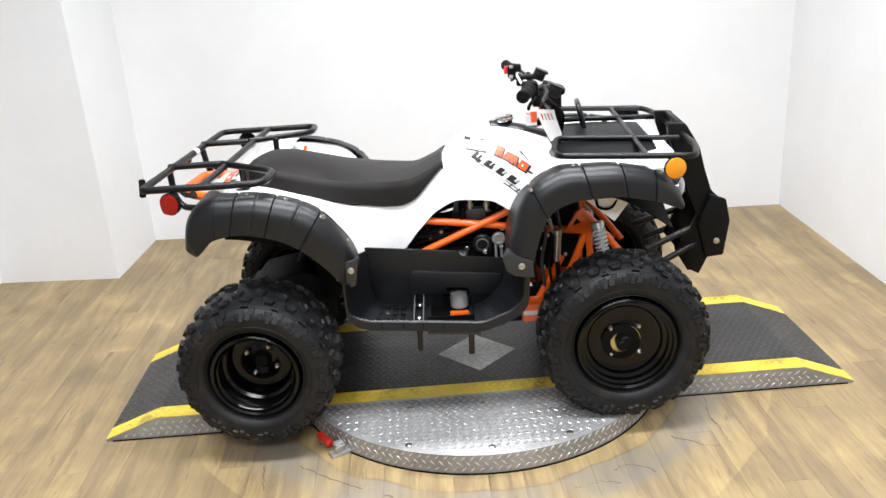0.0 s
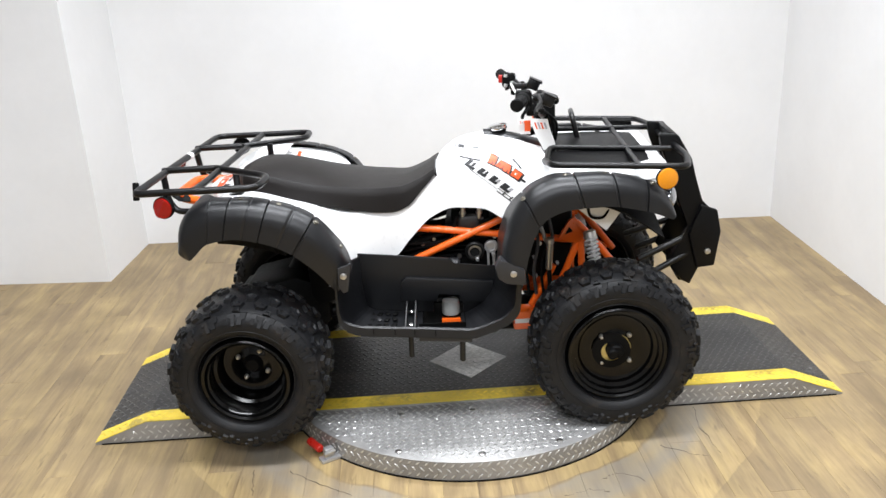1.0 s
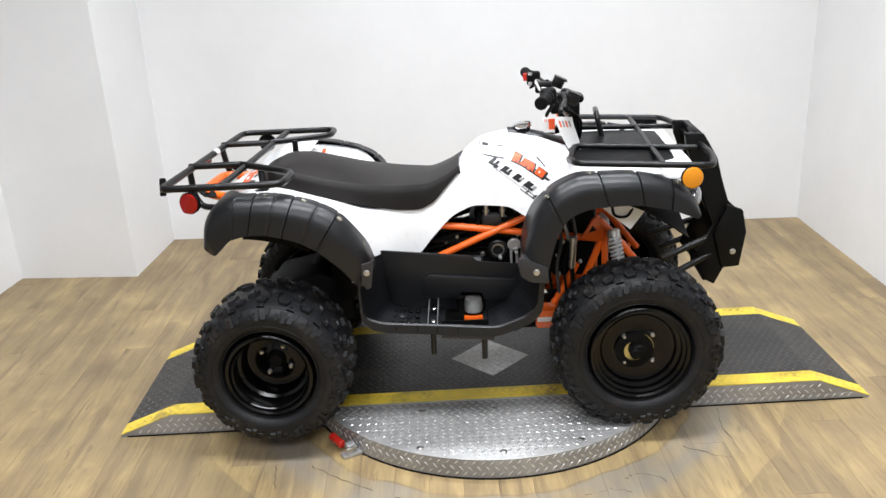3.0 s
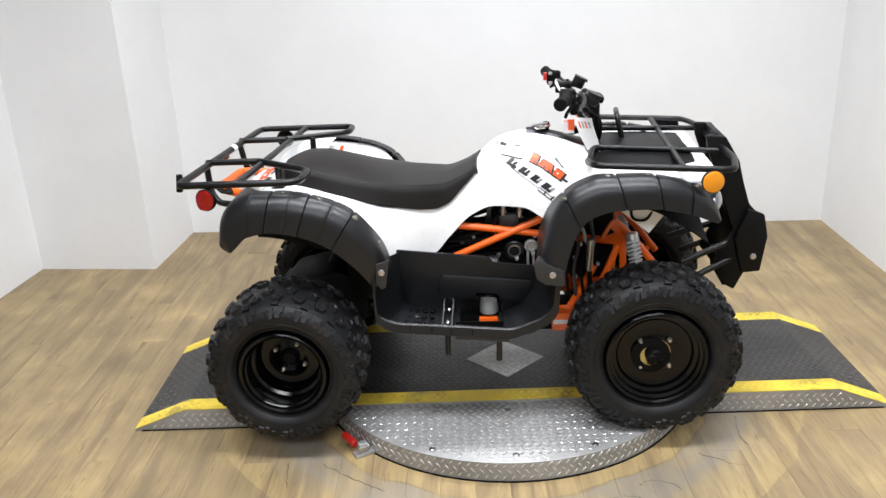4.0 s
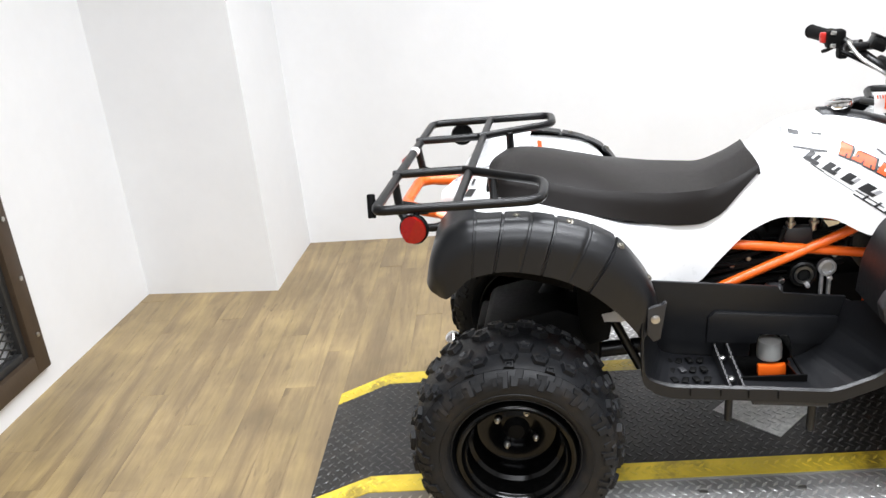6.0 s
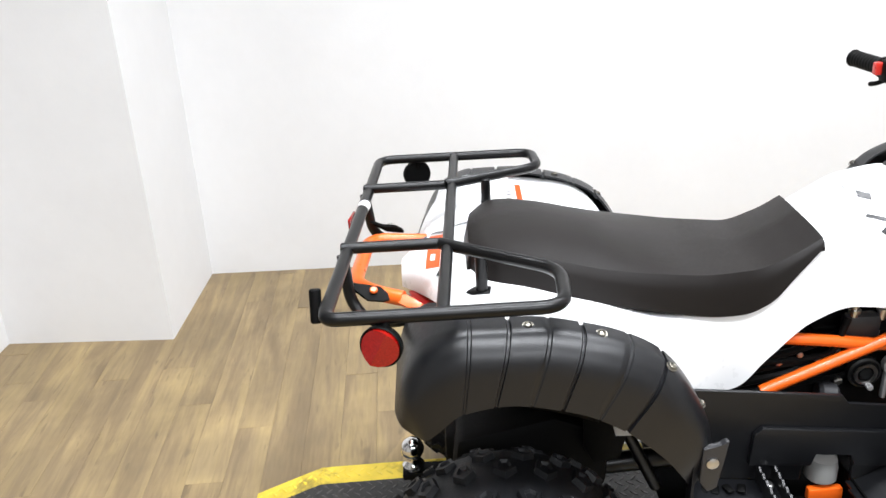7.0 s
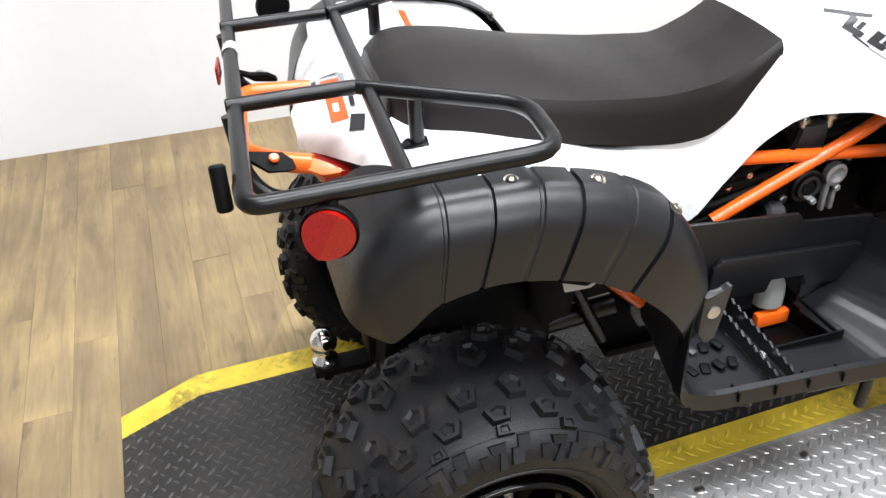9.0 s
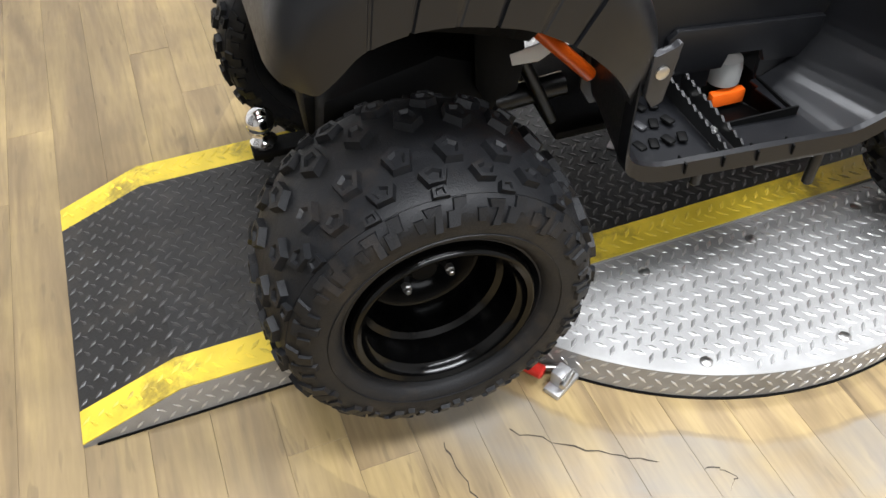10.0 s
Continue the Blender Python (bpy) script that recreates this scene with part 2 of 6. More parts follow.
def part(name, bm, material, parent=None, label="", smooth=True, angle=40, laid=False):
    """Links a bmesh, given in world coordinates, as one mesh object under a thing or a part."""
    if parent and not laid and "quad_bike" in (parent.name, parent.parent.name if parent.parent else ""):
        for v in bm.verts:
            v.co = view_sheared(v.co)
    lo = Vector([min(v.co[k] for v in bm.verts) for k in range(3)])
    hi = Vector([max(v.co[k] for v in bm.verts) for k in range(3)])
    c = (lo + hi) / 2
    if parent is None:
        c.z = lo.z
    bmesh.ops.translate(bm, verts=bm.verts, vec=-c)
    bmesh.ops.recalc_face_normals(bm, faces=bm.faces)
    for e in bm.edges:
        e.smooth = len(e.link_faces) != 2 or e.calc_face_angle(0) < radians(angle)
    for f in bm.faces:
        f.smooth = smooth
    me = bpy.data.meshes.new(name)
    bm.to_mesh(me)
    bm.free()
    me.materials.append(material)
    ob = new(name, me)
    if parent:
        ob.parent = parent
        ob.location = c - PLACE[parent.name]
    else:
        ob.location = c
    PLACE[ob.name] = c
    if label:
        ob["label"] = label
    return ob


def base(name, loc, label, category, group="", kind=""):
    ob = new(name)
    ob.empty_display_size = 0.1
    ob.location = loc
    PLACE[ob.name] = Vector(loc)
    return tagged(ob, label, category, group, kind)


def curve(pairs):
    """A smooth curve through (x, value) pairs, level past its ends and with no overshoot."""
    xs, ys = [p[0] for p in pairs], [p[1] for p in pairs]
    n = len(xs)
    d = [(ys[i + 1] - ys[i]) / (xs[i + 1] - xs[i]) for i in range(n - 1)]
    m = [d[0]] + [0 if d[i - 1] * d[i] <= 0 else 2 * d[i - 1] * d[i] / (d[i - 1] + d[i]) for i in range(1, n - 1)] + [d[-1]]

    def f(x):
        if x <= xs[0]:
            return ys[0]
        if x >= xs[-1]:
            return ys[-1]
        i = max(k for k in range(n - 1) if xs[k] <= x)
        h = xs[i + 1] - xs[i]
        t = (x - xs[i]) / h
        return (2 * t**3 - 3 * t * t + 1) * ys[i] + (t**3 - 2 * t * t + t) * h * m[i] + (3 * t * t - 2 * t**3) * ys[i + 1] + (t**3 - t * t) * h * m[i + 1]

    return f


def box(bm, lo, hi, bevel=0.0, turn=None):
    r = bmesh.ops.create_cube(bm, size=1)
    c = [(a + b) / 2 for a, b in zip(lo, hi)]
    s = [max(1e-4, b - a) for a, b in zip(lo, hi)]
    for v in r["verts"]:
        v.co = Vector((v.co.x * s[0], v.co.y * s[1], v.co.z * s[2]))
    if bevel:
        es = list({e for v in r["verts"] for e in v.link_edges})
        out = bmesh.ops.bevel(bm, geom=es, offset=bevel, segments=2, affect="EDGES", profile=0.5)
        vs = list({v for f in out["faces"] for v in f.verts} | {v for v in r["verts"] if v.is_valid})
    else:
        vs = r["verts"]
    for v in vs:
        v.co = (turn @ v.co if turn else v.co) + Vector(c)
    return vs


def spin(bm, profile, centre, axis, steps=32, shut=False):
    """Turns (along, radius) pairs about an axis through centre."""
    a = Vector(axis).normalized()
    u = a.orthogonal().normalized()
    w = a.cross(u)
    c = Vector(centre)
    rings = []
    for al, r in profile:
        if r < 1e-5:
            rings.append([bm.verts.new(c + a * al)])
        else:
            rings.append([bm.verts.new(c + a * al + (u * math.cos(t) + w * math.sin(t)) * r) for t in (2 * math.pi * k / steps for k in range(steps))])
    pairs = list(zip(rings, rings[1:])) + ([(rings[-1], rings[0])] if shut else [])
    for A, B in pairs:
        for k in range(steps):
            j = (k + 1) % steps
            q = [A[k % len(A)], A[j % len(A)], B[j % len(B)], B[k % len(B)]]
            q = list(dict.fromkeys(q))
            if len(q) > 2:
                bm.faces.new(q)


def rod(bm, a, b, r, steps=12, r2=None):
    a, b = Vector(a), Vector(b)
    l = (b - a).length
    r2 = r if r2 is None else r2
    e = min(r, r2) * 0.25
    spin(bm, [(0, 0), (0, r - e), (e, r), (l - e, r2), (l, r2 - e), (l, 0)], a, b - a, steps)


def rounded(points, radius, steps=5, loop=False):
    """Points with their corners rounded."""
    P = [Vector(p) for p in points]
    n = len(P)
    out = []
    for i in range(n):
        if not loop and i in (0, n - 1):
            out.append(P[i])
            continue
        a, b, c = P[i - 1], P[i], P[(i + 1) % n]
        d1, d2 = (a - b), (c - b)
        k = min(radius, d1.length * 0.45, d2.length * 0.45)
        p, q = b + d1.normalized() * k, b + d2.normalized() * k
        for s in range(steps + 1):
            t = s / steps
            out.append(p * (1 - t) ** 2 + b * 2 * t * (1 - t) + q * t * t)
    return out


def tube(bm, points, r, radius=0.03, loop=False, steps=10):
    """A round tube along points with bent corners."""
    P = rounded(points, radius, loop=loop)
    n = len(P)
    rings = []
    u = None
    for i in range(n):
        d = (P[(i + 1) % n] - P[i - 1]) if loop else (P[min(i + 1, n - 1)] - P[max(i - 1, 0)])
        d.normalize()
        u = d.orthogonal().normalized() if u is None else (u - d * u.dot(d)).normalized()
        w = d.cross(u)
        rings.append([bm.verts.new(P[i] + (u * math.cos(t) + w * math.sin(t)) * r) for t in (2 * math.pi * k / steps for k in range(steps))])
    for i in range(n if loop else n - 1):
        A, B = rings[i], rings[(i + 1) % n]
        if loop and i == n - 1:
            k0 = min(range(steps), key=lambda k: (B[k].co - A[0].co).length)
            B = B[k0:] + B[:k0]
        for k in range(steps):
            bm.faces.new((A[k], A[(k + 1) % steps], B[(k + 1) % steps], B[k]))
    if not loop:
        bm.faces.new(rings[0][::-1])
        bm.faces.new(rings[-1])


def sheet(bm, rows, thick=0.0):
    """A grid of points as faces, given thickness towards its underside."""
    V = [[bm.verts.new(p) for p in r] for r in rows]
    fs = []
    for A, B in zip(V, V[1:]):
        for k in range(len(A) - 1):
            q = (A[k], A[k + 1], B[k + 1], B[k])
            if len({tuple(round(c, 5) for c in v.co) for v in q}) > 2:
                fs.append(bm.faces.new(q))
    if thick:
        bmesh.ops.recalc_face_normals(bm, faces=fs)
        bmesh.ops.solidify(bm, geom=fs, thickness=thick)
    return fs


def prism(bm, outline, lo, hi, plane="xz", bevel=0.0):
    """An outline in a plane, drawn out along the third axis from lo to hi."""
    def at(p, d):
        return {"xz": (p[0], d, p[1]), "xy": (p[0], p[1], d), "yz": (d, p[0], p[1])}[plane]
    A = [bm.verts.new(at(p, lo)) for p in outline]
    B = [bm.verts.new(at(p, hi)) for p in outline]
    fs = [bm.faces.new(A), bm.faces.new(B[::-1])]
    n = len(A)
    for k in range(n):
        fs.append(bm.faces.new((A[k], A[(k + 1) % n], B[(k + 1) % n], B[k])))
    if bevel:
        es = list({e for f in fs for e in f.edges})
        bmesh.ops.bevel(bm, geom=es, offset=bevel, segments=2, affect="EDGES", profile=0.5)
    return fs


def B():
    return bmesh.new()


# ---- the room ----


def slab(name, outline, lo, hi, plane, material, label, category="wall"):
    bm = B()
    prism(bm, outline, lo, hi, plane)
    return tagged(part(name, bm, material, None, label, smooth=False), category=category, kind="structure")


TOP = 2.9
slab("wall_north", [(-1.64, 1.6225), (1.706, 1.465), (1.83, 1.58), (-1.64, 1.75)], 0, TOP, "xy", WALL, "plain white painted back wall of the photo bay")
slab("wall_east", [(1.706, 1.465), (1.83, 1.58), (1.755, -0.9), (1.635, -0.9)], 0, TOP, "xy", WALL, "plain white painted side wall beside the ramp")
slab("unseen_wall_east", [(1.635, -0.9), (1.755, -0.9), (1.70, -4.2), (1.58, -4.2)], 0, TOP, "xy", BACKW, "unseen grey side wall past the bay, toned to limit bounce")
slab("wall_corner", [(-1.572, 1.096), (-1.534, 1.75), (-2.28, 1.75), (-2.28, 1.148), (-2.133, 1.148)], 0, TOP, "xy", WALL, "white painted boxed-out wall corner")
slab("unseen_wall_south", [(-2.5, -4.2), (1.74, -4.2), (1.74, -4.32), (-2.5, -4.32)], 0, TOP, "xy", BACKW, "unseen grey wall closing the bay, toned to limit bounce")
slab("ceiling", [(-2.6, -4.32), (1.74, -4.32), (1.74, 1.75), (-2.6, 1.75)], TOP, TOP + 0.1, "xy", CEIL, "unseen ceiling over the photo bay, darkened to limit bounce", "ceiling")

# the west wall has a meshed opening: its pieces lie along one slanting line
WX = curve([(-4.2, -2.46), (-0.1, -2.2405), (1.148, -2.1345)])


def west(name, y0, y1, z0, z1, label):
    bm = B()
    prism(bm, [(WX(y0), y0), (WX(y1), y1), (WX(y1) - 0.12, y1), (WX(y0) - 0.12, y0)], z0, z1, "xy")
    return tagged(part(name, bm, BACKW if "pale" in label else WALL, None, label, smooth=False), category="wall", kind="structure")


MY0, MY1, MZ0, MZ1 = -0.80, 0.428, 0.083, 1.95
west("wall_west", MY1, 1.148, 0, TOP, "white painted side wall beside the meshed opening")
west("unseen_wall_west", -4.2, MY0, 0, TOP, "unseen pale grey side wall past the meshed opening, toned to limit bounce")
west("wall_west_low", MY0, MY1, 0, MZ0, "white painted wall below the meshed opening")
west("wall_west_high", MY0, MY1, MZ1, TOP, "white painted wall above the meshed opening")

# ---- the lift platform ----
PZ = 0.068
YN, YF = -0.312, 0.254
XK, XT = 1.012, 1.175
DC, DR = (-0.001, -0.028), 0.606


def ramp_z(x):
    return PZ if abs(x) <= XK else max(0.006, PZ + (0.006 - PZ) * (abs(x) - XK) / (XT - XK))


turntable = base("turntable_ramp", (0, -0.03, 0), "low turntable ramp with grey deck, yellow edges and bright tread-plate disc", "ramp")
bm = B()
outline = [(-XT, 0.0), (-XT, 0.006), (-XK, PZ), (XK, PZ), (XT, 0.006), (XT, 0.0)]
prism(bm, outline, YN, YF, "xz")
part("deck_body", bm, PLATE, turntable, "dull aluminium tread-plate skirt", smooth=False)


def strip(name, y0, y1, material, label, lift=0.003):
    bm = B()
    rows = []
    for x in (-XT, -XK, XK, XT):
        rows.append([(x, y0, ramp_z(x) + lift), (x, y1, ramp_z(x) + lift)])
    sheet(bm, rows, 0.002)
    return part(name, bm, material, turntable, label, smooth=False)


strip("deck_mat", YN + 0.064, YF - 0.064, DECK, "worn dark grey rubberised tread deck")
strip("edge_stripe", YN + 0.001, YN + 0.064, YELLOW, "worn yellow painted edge stripe")
strip("edge_stripe", YF - 0.064, YF - 0.001, YELLOW, "worn yellow painted edge stripe")

bm = B()
spin(bm, [(0, DR - 0.006), (0.004, DR), (PZ - 0.006, DR), (PZ - 0.004, DR - 0.003), (PZ - 0.004, 0)], (*DC, 0), (0, 0, 1), 128)
disc = part("turntable_disc", bm, PLATE, turntable, "round aluminium tread-plate disc")

bm = B()
spin(bm, [(0, DR + 0.003), (0.003, DR + 0.003), (0.003, DR - 0.01)], (*DC, 0), (0, 0, 1), 128)
part("foot_strip", bm, DARK, turntable, "thin black strip round the disc foot")

bm = B()
box(bm, (-XT + 0.02, YN - 0.003, 0.0), (XT - 0.02, YN + 0.004, 0.0035))
part("foot_strip", bm, DARK, turntable, "thin black strip along the ramp foot", smooth=False)


def tread(bm, x, y, z, nx, half=0.0132, wide=0.0044, high=0.0013, to=None):
    """One raised lozenge of a tread plate, at 45 degrees either way; to bends it onto another face."""
    d = Vector((nx, 1, 0)).normalized()
    w = Vector((-d.y, d.x, 0))
    p = Vector((x, y, z))
    pts = [p + d * half, p + w * wide, p - d * half, p - w * wide, p + d * half * 0.62 + Vector((0, 0, high)), p - d * half * 0.62 + Vector((0, 0, high))]
    a, b, c, e, t, u = [bm.verts.new(to(v) if to else v) for v in pts]
    for q in ((a, b, t), (b, u, t), (b, c, u), (c, e, u), (e, t, u), (e, a, t)):
        bm.faces.new(q)


def treads(name, material, inside, height, label, pitch=0.0250, span=(56, 36), to=None, **shape):
    bm = B()
    for i in range(-span[0], span[0] + 1):
        for j in range(-span[1], span[1] + 1):
            x, y = (i + 0.5 * (j % 2)) * pitch, j * pitch * 0.72
            if inside(x, y):
                tread(bm, x, y, height(x), 1 if j % 2 else -1, to=to, **shape)
    return tagged(part(name, bm, material, turntable, label, smooth=False), kind="stuff")


def in_disc(x, y):
    return (x - DC[0]) ** 2 + (y - DC[1]) ** 2 < (DR - 0.016) ** 2 and not YN - 0.012 < y < YF + 0.012


def diamond(x, y, m=0.0):
    return abs(x - 0.002) / (0.131 + m) + abs(y + 0.043) / (0.131 + m) < 1


treads("tread_relief", RELIEF, in_disc, lambda x: PZ - 0.0041, "raised lozenge tread of the disc")
treads("tread_relief", GLINT, lambda x, y: abs(x) < XT - 0.012 and YN + 0.072 < y < YF - 0.072 and not diamond(x, y, 0.012), lambda x: ramp_z(x) + 0.0029, "raised lozenge tread of the deck")
treads("tread_relief", YELLOW, lambda x, y: abs(x) < XT - 0.012 and (YN + 0.009 < y < YN + 0.056 or YF - 0.056 < y < YF - 0.009), lambda x: ramp_z(x) + 0.0029, "raised lozenge tread under yellow paint")
# the same lozenges on the upright rim of the disc and on the near skirt of the ramp


def on_rim(v):
    t = v.x / DR - math.pi / 2
    return Vector((DC[0] + (DR + v.z) * math.cos(t), DC[1] + (DR + v.z) * math.sin(t), PZ / 2 + v.y))


treads("tread_relief", RELIEF, lambda x, y: abs(x) < 0.72 and abs(y) < 0.023, lambda x: -0.0002, "raised lozenge tread round the disc rim", 0.025, (30, 2), on_rim, half=0.0105, wide=0.0030, high=0.0016)
treads("tread_relief", RELIEF, lambda x, y: abs(x) < XT - 0.03 and 0.010 < y + 0.033 < ramp_z(x) - 0.012, lambda x: -0.0002, "raised lozenge tread of the ramp skirt", 0.025, (48, 2), lambda v: Vector((v.x, YN - v.z, v.y + 0.033)), half=0.0105, wide=0.0030)
bm = B()
prism(bm, [(-0.129, -0.043), (0.002, -0.174), (0.133, -0.043), (0.002, 0.088)], PZ + 0.002, PZ + 0.0052, "xy")
part("hatch_plate", bm, HATCH, turntable, "bright diamond-shaped tread-plate hatch", smooth=False)
treads("tread_relief", RELIEF, lambda x, y: diamond(x, y, -0.02), lambda x: PZ + 0.0051, "raised lozenge tread of the hatch")

# ---- the quad bike ----
quad = base("quad_bike", (-0.1, YC, PZ), "white and black quad bike with orange frame on a ramp", "quad bike")
quad.location = (-0.1205, -0.0575, 0.0715)  # where it was driven onto the deck, a little askew
quad.rotation_euler = (radians(0.3), radians(-0.4), radians(-2.6))


def Y(side, off):
    """The world y of a place off metres from the bike's centre line; side -1 is the near one."""
    return YC + side * off


# wheels


def tyre_mesh(bm, r, rb, a, lugs):
    """A knobbly tyre about the y axis: a round-shouldered carcass with two kinds of lug."""
    rc, hb = (r + rb) / 2, (r - rb) / 2

    def prof(s):
        """s runs from -1 (inner bead) over 0 (crown) to 1 (outer bead)."""
        t = math.pi / 2 - s * math.radians(150)
        c, n = math.cos(t), math.sin(t)
        return a * math.copysign(abs(c) ** 0.72, c), rc + hb * math.copysign(abs(n) ** 0.72, n)

    def at(th, s, h=0.0):
        y, q = prof(s)
        y1, q1 = prof(s + 0.01)
        y0, q0 = prof(s - 0.01)
        d = Vector((y1 - y0, q1 - q0)).normalized()
        ny, nq = -d.y, d.x
        if nq * (q - rc) + ny * y < 0:
            ny, nq = -ny, -nq
        y, q = y + ny * h, q + nq * h
        return Vector((q * math.cos(th), y, q * math.sin(th)))

    N, M = 72, 22
    ring = [[bm.verts.new(at(2 * math.pi * i / N, -1 + 2 * j / M)) for j in range(M + 1)] for i in range(N)]
    for i in range(N):
        for j in range(M):
            bm.faces.new((ring[i][j], ring[i - 1][j], ring[i - 1][j + 1], ring[i][j + 1]))

    def lug(th, s, pts, h, dish=0.0):
        """A block over points (metres along, share across), flared at its foot; dish sinks a pit in its top."""
        foot, top, pit = [], [], []
        cx = sum(p[0] for p in pts) / len(pts)
        cs = sum(p[1] for p in pts) / len(pts)
        for x, y in pts:
            foot.append(bm.verts.new(at(th + (cx + (x - cx) * 1.18) / r, s + cs + (y - cs) * 1.18, -0.001)))
            top.append(bm.verts.new(at(th + x / r, s + y, h)))
            if dish:
                pit.append(bm.verts.new(at(th + (cx + (x - cx) * 0.62) / r, s + cs + (y - cs) * 0.62, h)))
        n = len(pts)
        for k in range(n):
            j = (k + 1) % n
            bm.faces.new((foot[k], foot[j], top[j], top[k]))
            if dish:
                bm.faces.new((top[k], top[j], pit[j], pit[k]))
        if dish:
            low = [bm.verts.new(at(th + (cx + (x - cx) * 0.42) / r, s + cs + (y - cs) * 0.42, h - dish)) for x, y in pts]
            for k in range(n):
                j = (k + 1) % n
                bm.faces.new((pit[k], pit[j], low[j], low[k]))
            bm.faces.new(low)
        else:
            bm.faces.new(top)

    da = 2 * math.pi / lugs
    u = 0.0165
    wide = 0.115 / a
    for k in range(lugs):
        th = k * da
        for side in (-1, 1):
            t2 = th + (da / 2 if side > 0 else 0)
            # rows of five-sided knobs with a pit, on the crown
            for s0, shift in ((0.075, 0.0), (0.205, 0.5)):
                m = 0.050 * wide
                lug(t2 + shift * da, side * s0, [(-u, -m * 0.5), (-u * 0.6, m), (u * 0.6, m), (u, -m * 0.5), (0, -m * 1.15)] if side > 0 else [(-u, m * 0.5), (0, m * 1.15), (u, m * 0.5), (u * 0.6, -m), (-u * 0.6, -m)], 0.0095, 0.0045)
    # low stepped bars over the shoulder, in pairs
    n = round(lugs * 0.72)
    da = 2 * math.pi / n
    for k in range(n):
        for b in (-1, 1):
            t2 = (k + (0.5 if b > 0 else 0)) * da
            lug(t2, b * 0.305, [(-0.010, -0.035), (0.010, -0.03), (0.008, 0.03), (-0.008, 0.035)], 0.008, 0.003)
            lug(t2, 0, [(-0.030, b * 0.36), (-0.014, b * 0.36), (-0.012, b * 0.44), (-0.004, b * 0.44), (-0.002, b * 0.56), (-0.018, b * 0.56), (-0.020, b * 0.47), (-0.028, b * 0.47)], 0.0042)
            lug(t2, 0, [(0.004, b * 0.39), (0.026, b * 0.39), (0.024, b * 0.45), (0.014, b * 0.45), (0.018, b * 0.58), (0.006, b * 0.58)], 0.0042)
            lug(t2, 0, [(0.030, b * 0.45), (0.042, b * 0.45), (0.040, b * 0.55), (0.030, b * 0.55)], 0.0030)
    # raised rings on the side
    for side in (-1, 1):
        for s0, h in ((0.335, 0.0007), (0.66, 0.0012), (0.86, 0.0022)):
            A = [[bm.verts.new(at(2 * math.pi * i / N, side * (s0 + ds), hh)) for ds, hh in ((-0.007, -0.001), (-0.003, h), (0.003, h), (0.007, -0.001))] for i in range(N)]
            for i in range(N):
                for j in range(3):
                    bm.faces.new((A[i][j], A[i - 1][j], A[i - 1][j + 1], A[i][j + 1]))


def wheel(x, side, z, r, rb, width, outer, recess, lugs, front):
    """A black steel wheel with its tyre, bolts and hub; outer is how far its outer face is off the centre line."""
    yo = Y(side, outer)
    yc = Y(side, outer - width / 2)
    ax = (0, side, 0)
    bm = B()
    d = width
    steps = [(-0.016, rb - 0.020), (-0.030, rb - 0.022), (-0.034, rb - 0.032), (-recess + 0.014, rb - 0.034)] if front else [(-0.018, rb - 0.019), (-0.060, rb - 0.022), (-0.066, rb - 0.030), (-recess + 0.014, rb - 0.034)]
    spin(bm, [(-0.062, rb + 0.004), (-0.012, rb + 0.004), (-0.004, rb + 0.002), (0.0, rb - 0.001), (0.001, rb - 0.004), (-0.003, rb - 0.010), (-0.012, rb - 0.012)] + steps + [(-recess + 0.004, rb - 0.038), (-recess, rb - 0.048),
              (-recess, 0.045), (-recess + 0.004, 0.040), (-recess + 0.004, 0.0)], (x, yo - side * 0.008, z), ax, 56)
    spin(bm, [(-recess, rb - 0.048), (-d + 0.03, rb - 0.034), (-d + 0.008, rb - 0.012), (-d + 0.004, rb)], (x, yo - side * 0.008, z), ax, 56)
    w = part("wheel", bm, RIM, quad, "glossy black pressed-steel wheel")
    bm = B()
    tyre_mesh(bm, r, rb - 0.002, width / 2, lugs)
    bmesh.ops.translate(bm, verts=bm.verts, vec=(x, yc, z))
    part("tyre", bm, RUBBER, w, "black knobbly off-road tyre", angle=32)
    yb = yo - side * (0.008 + recess)
    pcd = 0.0565 if front else 0.047
    for k in range(4):
        t = math.pi / 4 + k * math.pi / 2 + (0.25 if not front else 0.02)
        bm = B()
        rod(bm, (x + pcd * math.cos(t), yb, z + pcd * math.sin(t)), (x + pcd * math.cos(t), yb + side * 0.012, z + pcd * math.sin(t)), 0.0075, 6)
        rod(bm, (x + pcd * math.cos(t), yb, z + pcd * math.sin(t)), (x + pcd * math.cos(t), yb + side * 0.018, z + pcd * math.sin(t)), 0.0045, 8)
        part("wheel_nut", bm, STEEL, w, "zinc-plated wheel nut")
    if front:
        bm = B()
        spin(bm, [(0, 0.0445), (0.003, 0.0435), (0.003, 0.029), (0, 0.028)], (x, yb + side * 0.0055, z), ax, 32)
        part("hub_ring", bm, GOLD, w, "brass-coloured hub ring")
    bm = B()
    spin(bm, [(0, 0.0265), (0.010, 0.0255), (0.014, 0.021), (0.030, 0.0200), (0.034, 0.016), (0.034, 0.009), (0.038, 0.008), (0.038, 0)] if front else [(0, 0.03), (0.004, 0.029), (0.012, 0.020), (0.020, 0.018), (0.021, 0)], (x, yb, z), ax, 28)
    part("hub_cap", bm, DARK, w)
    return w


RX, RZ, FX, FZ = -0.606, 0.289, 0.437, 0.292
for side in (-1, 1):
    wheel(RX, side, RZ, 0.221, 0.124, 0.236, 0.477, 0.115, 22, False)
    wheel(FX, side, FZ, 0.236, 0.140, 0.180, 0.432, 0.046, 24, True)

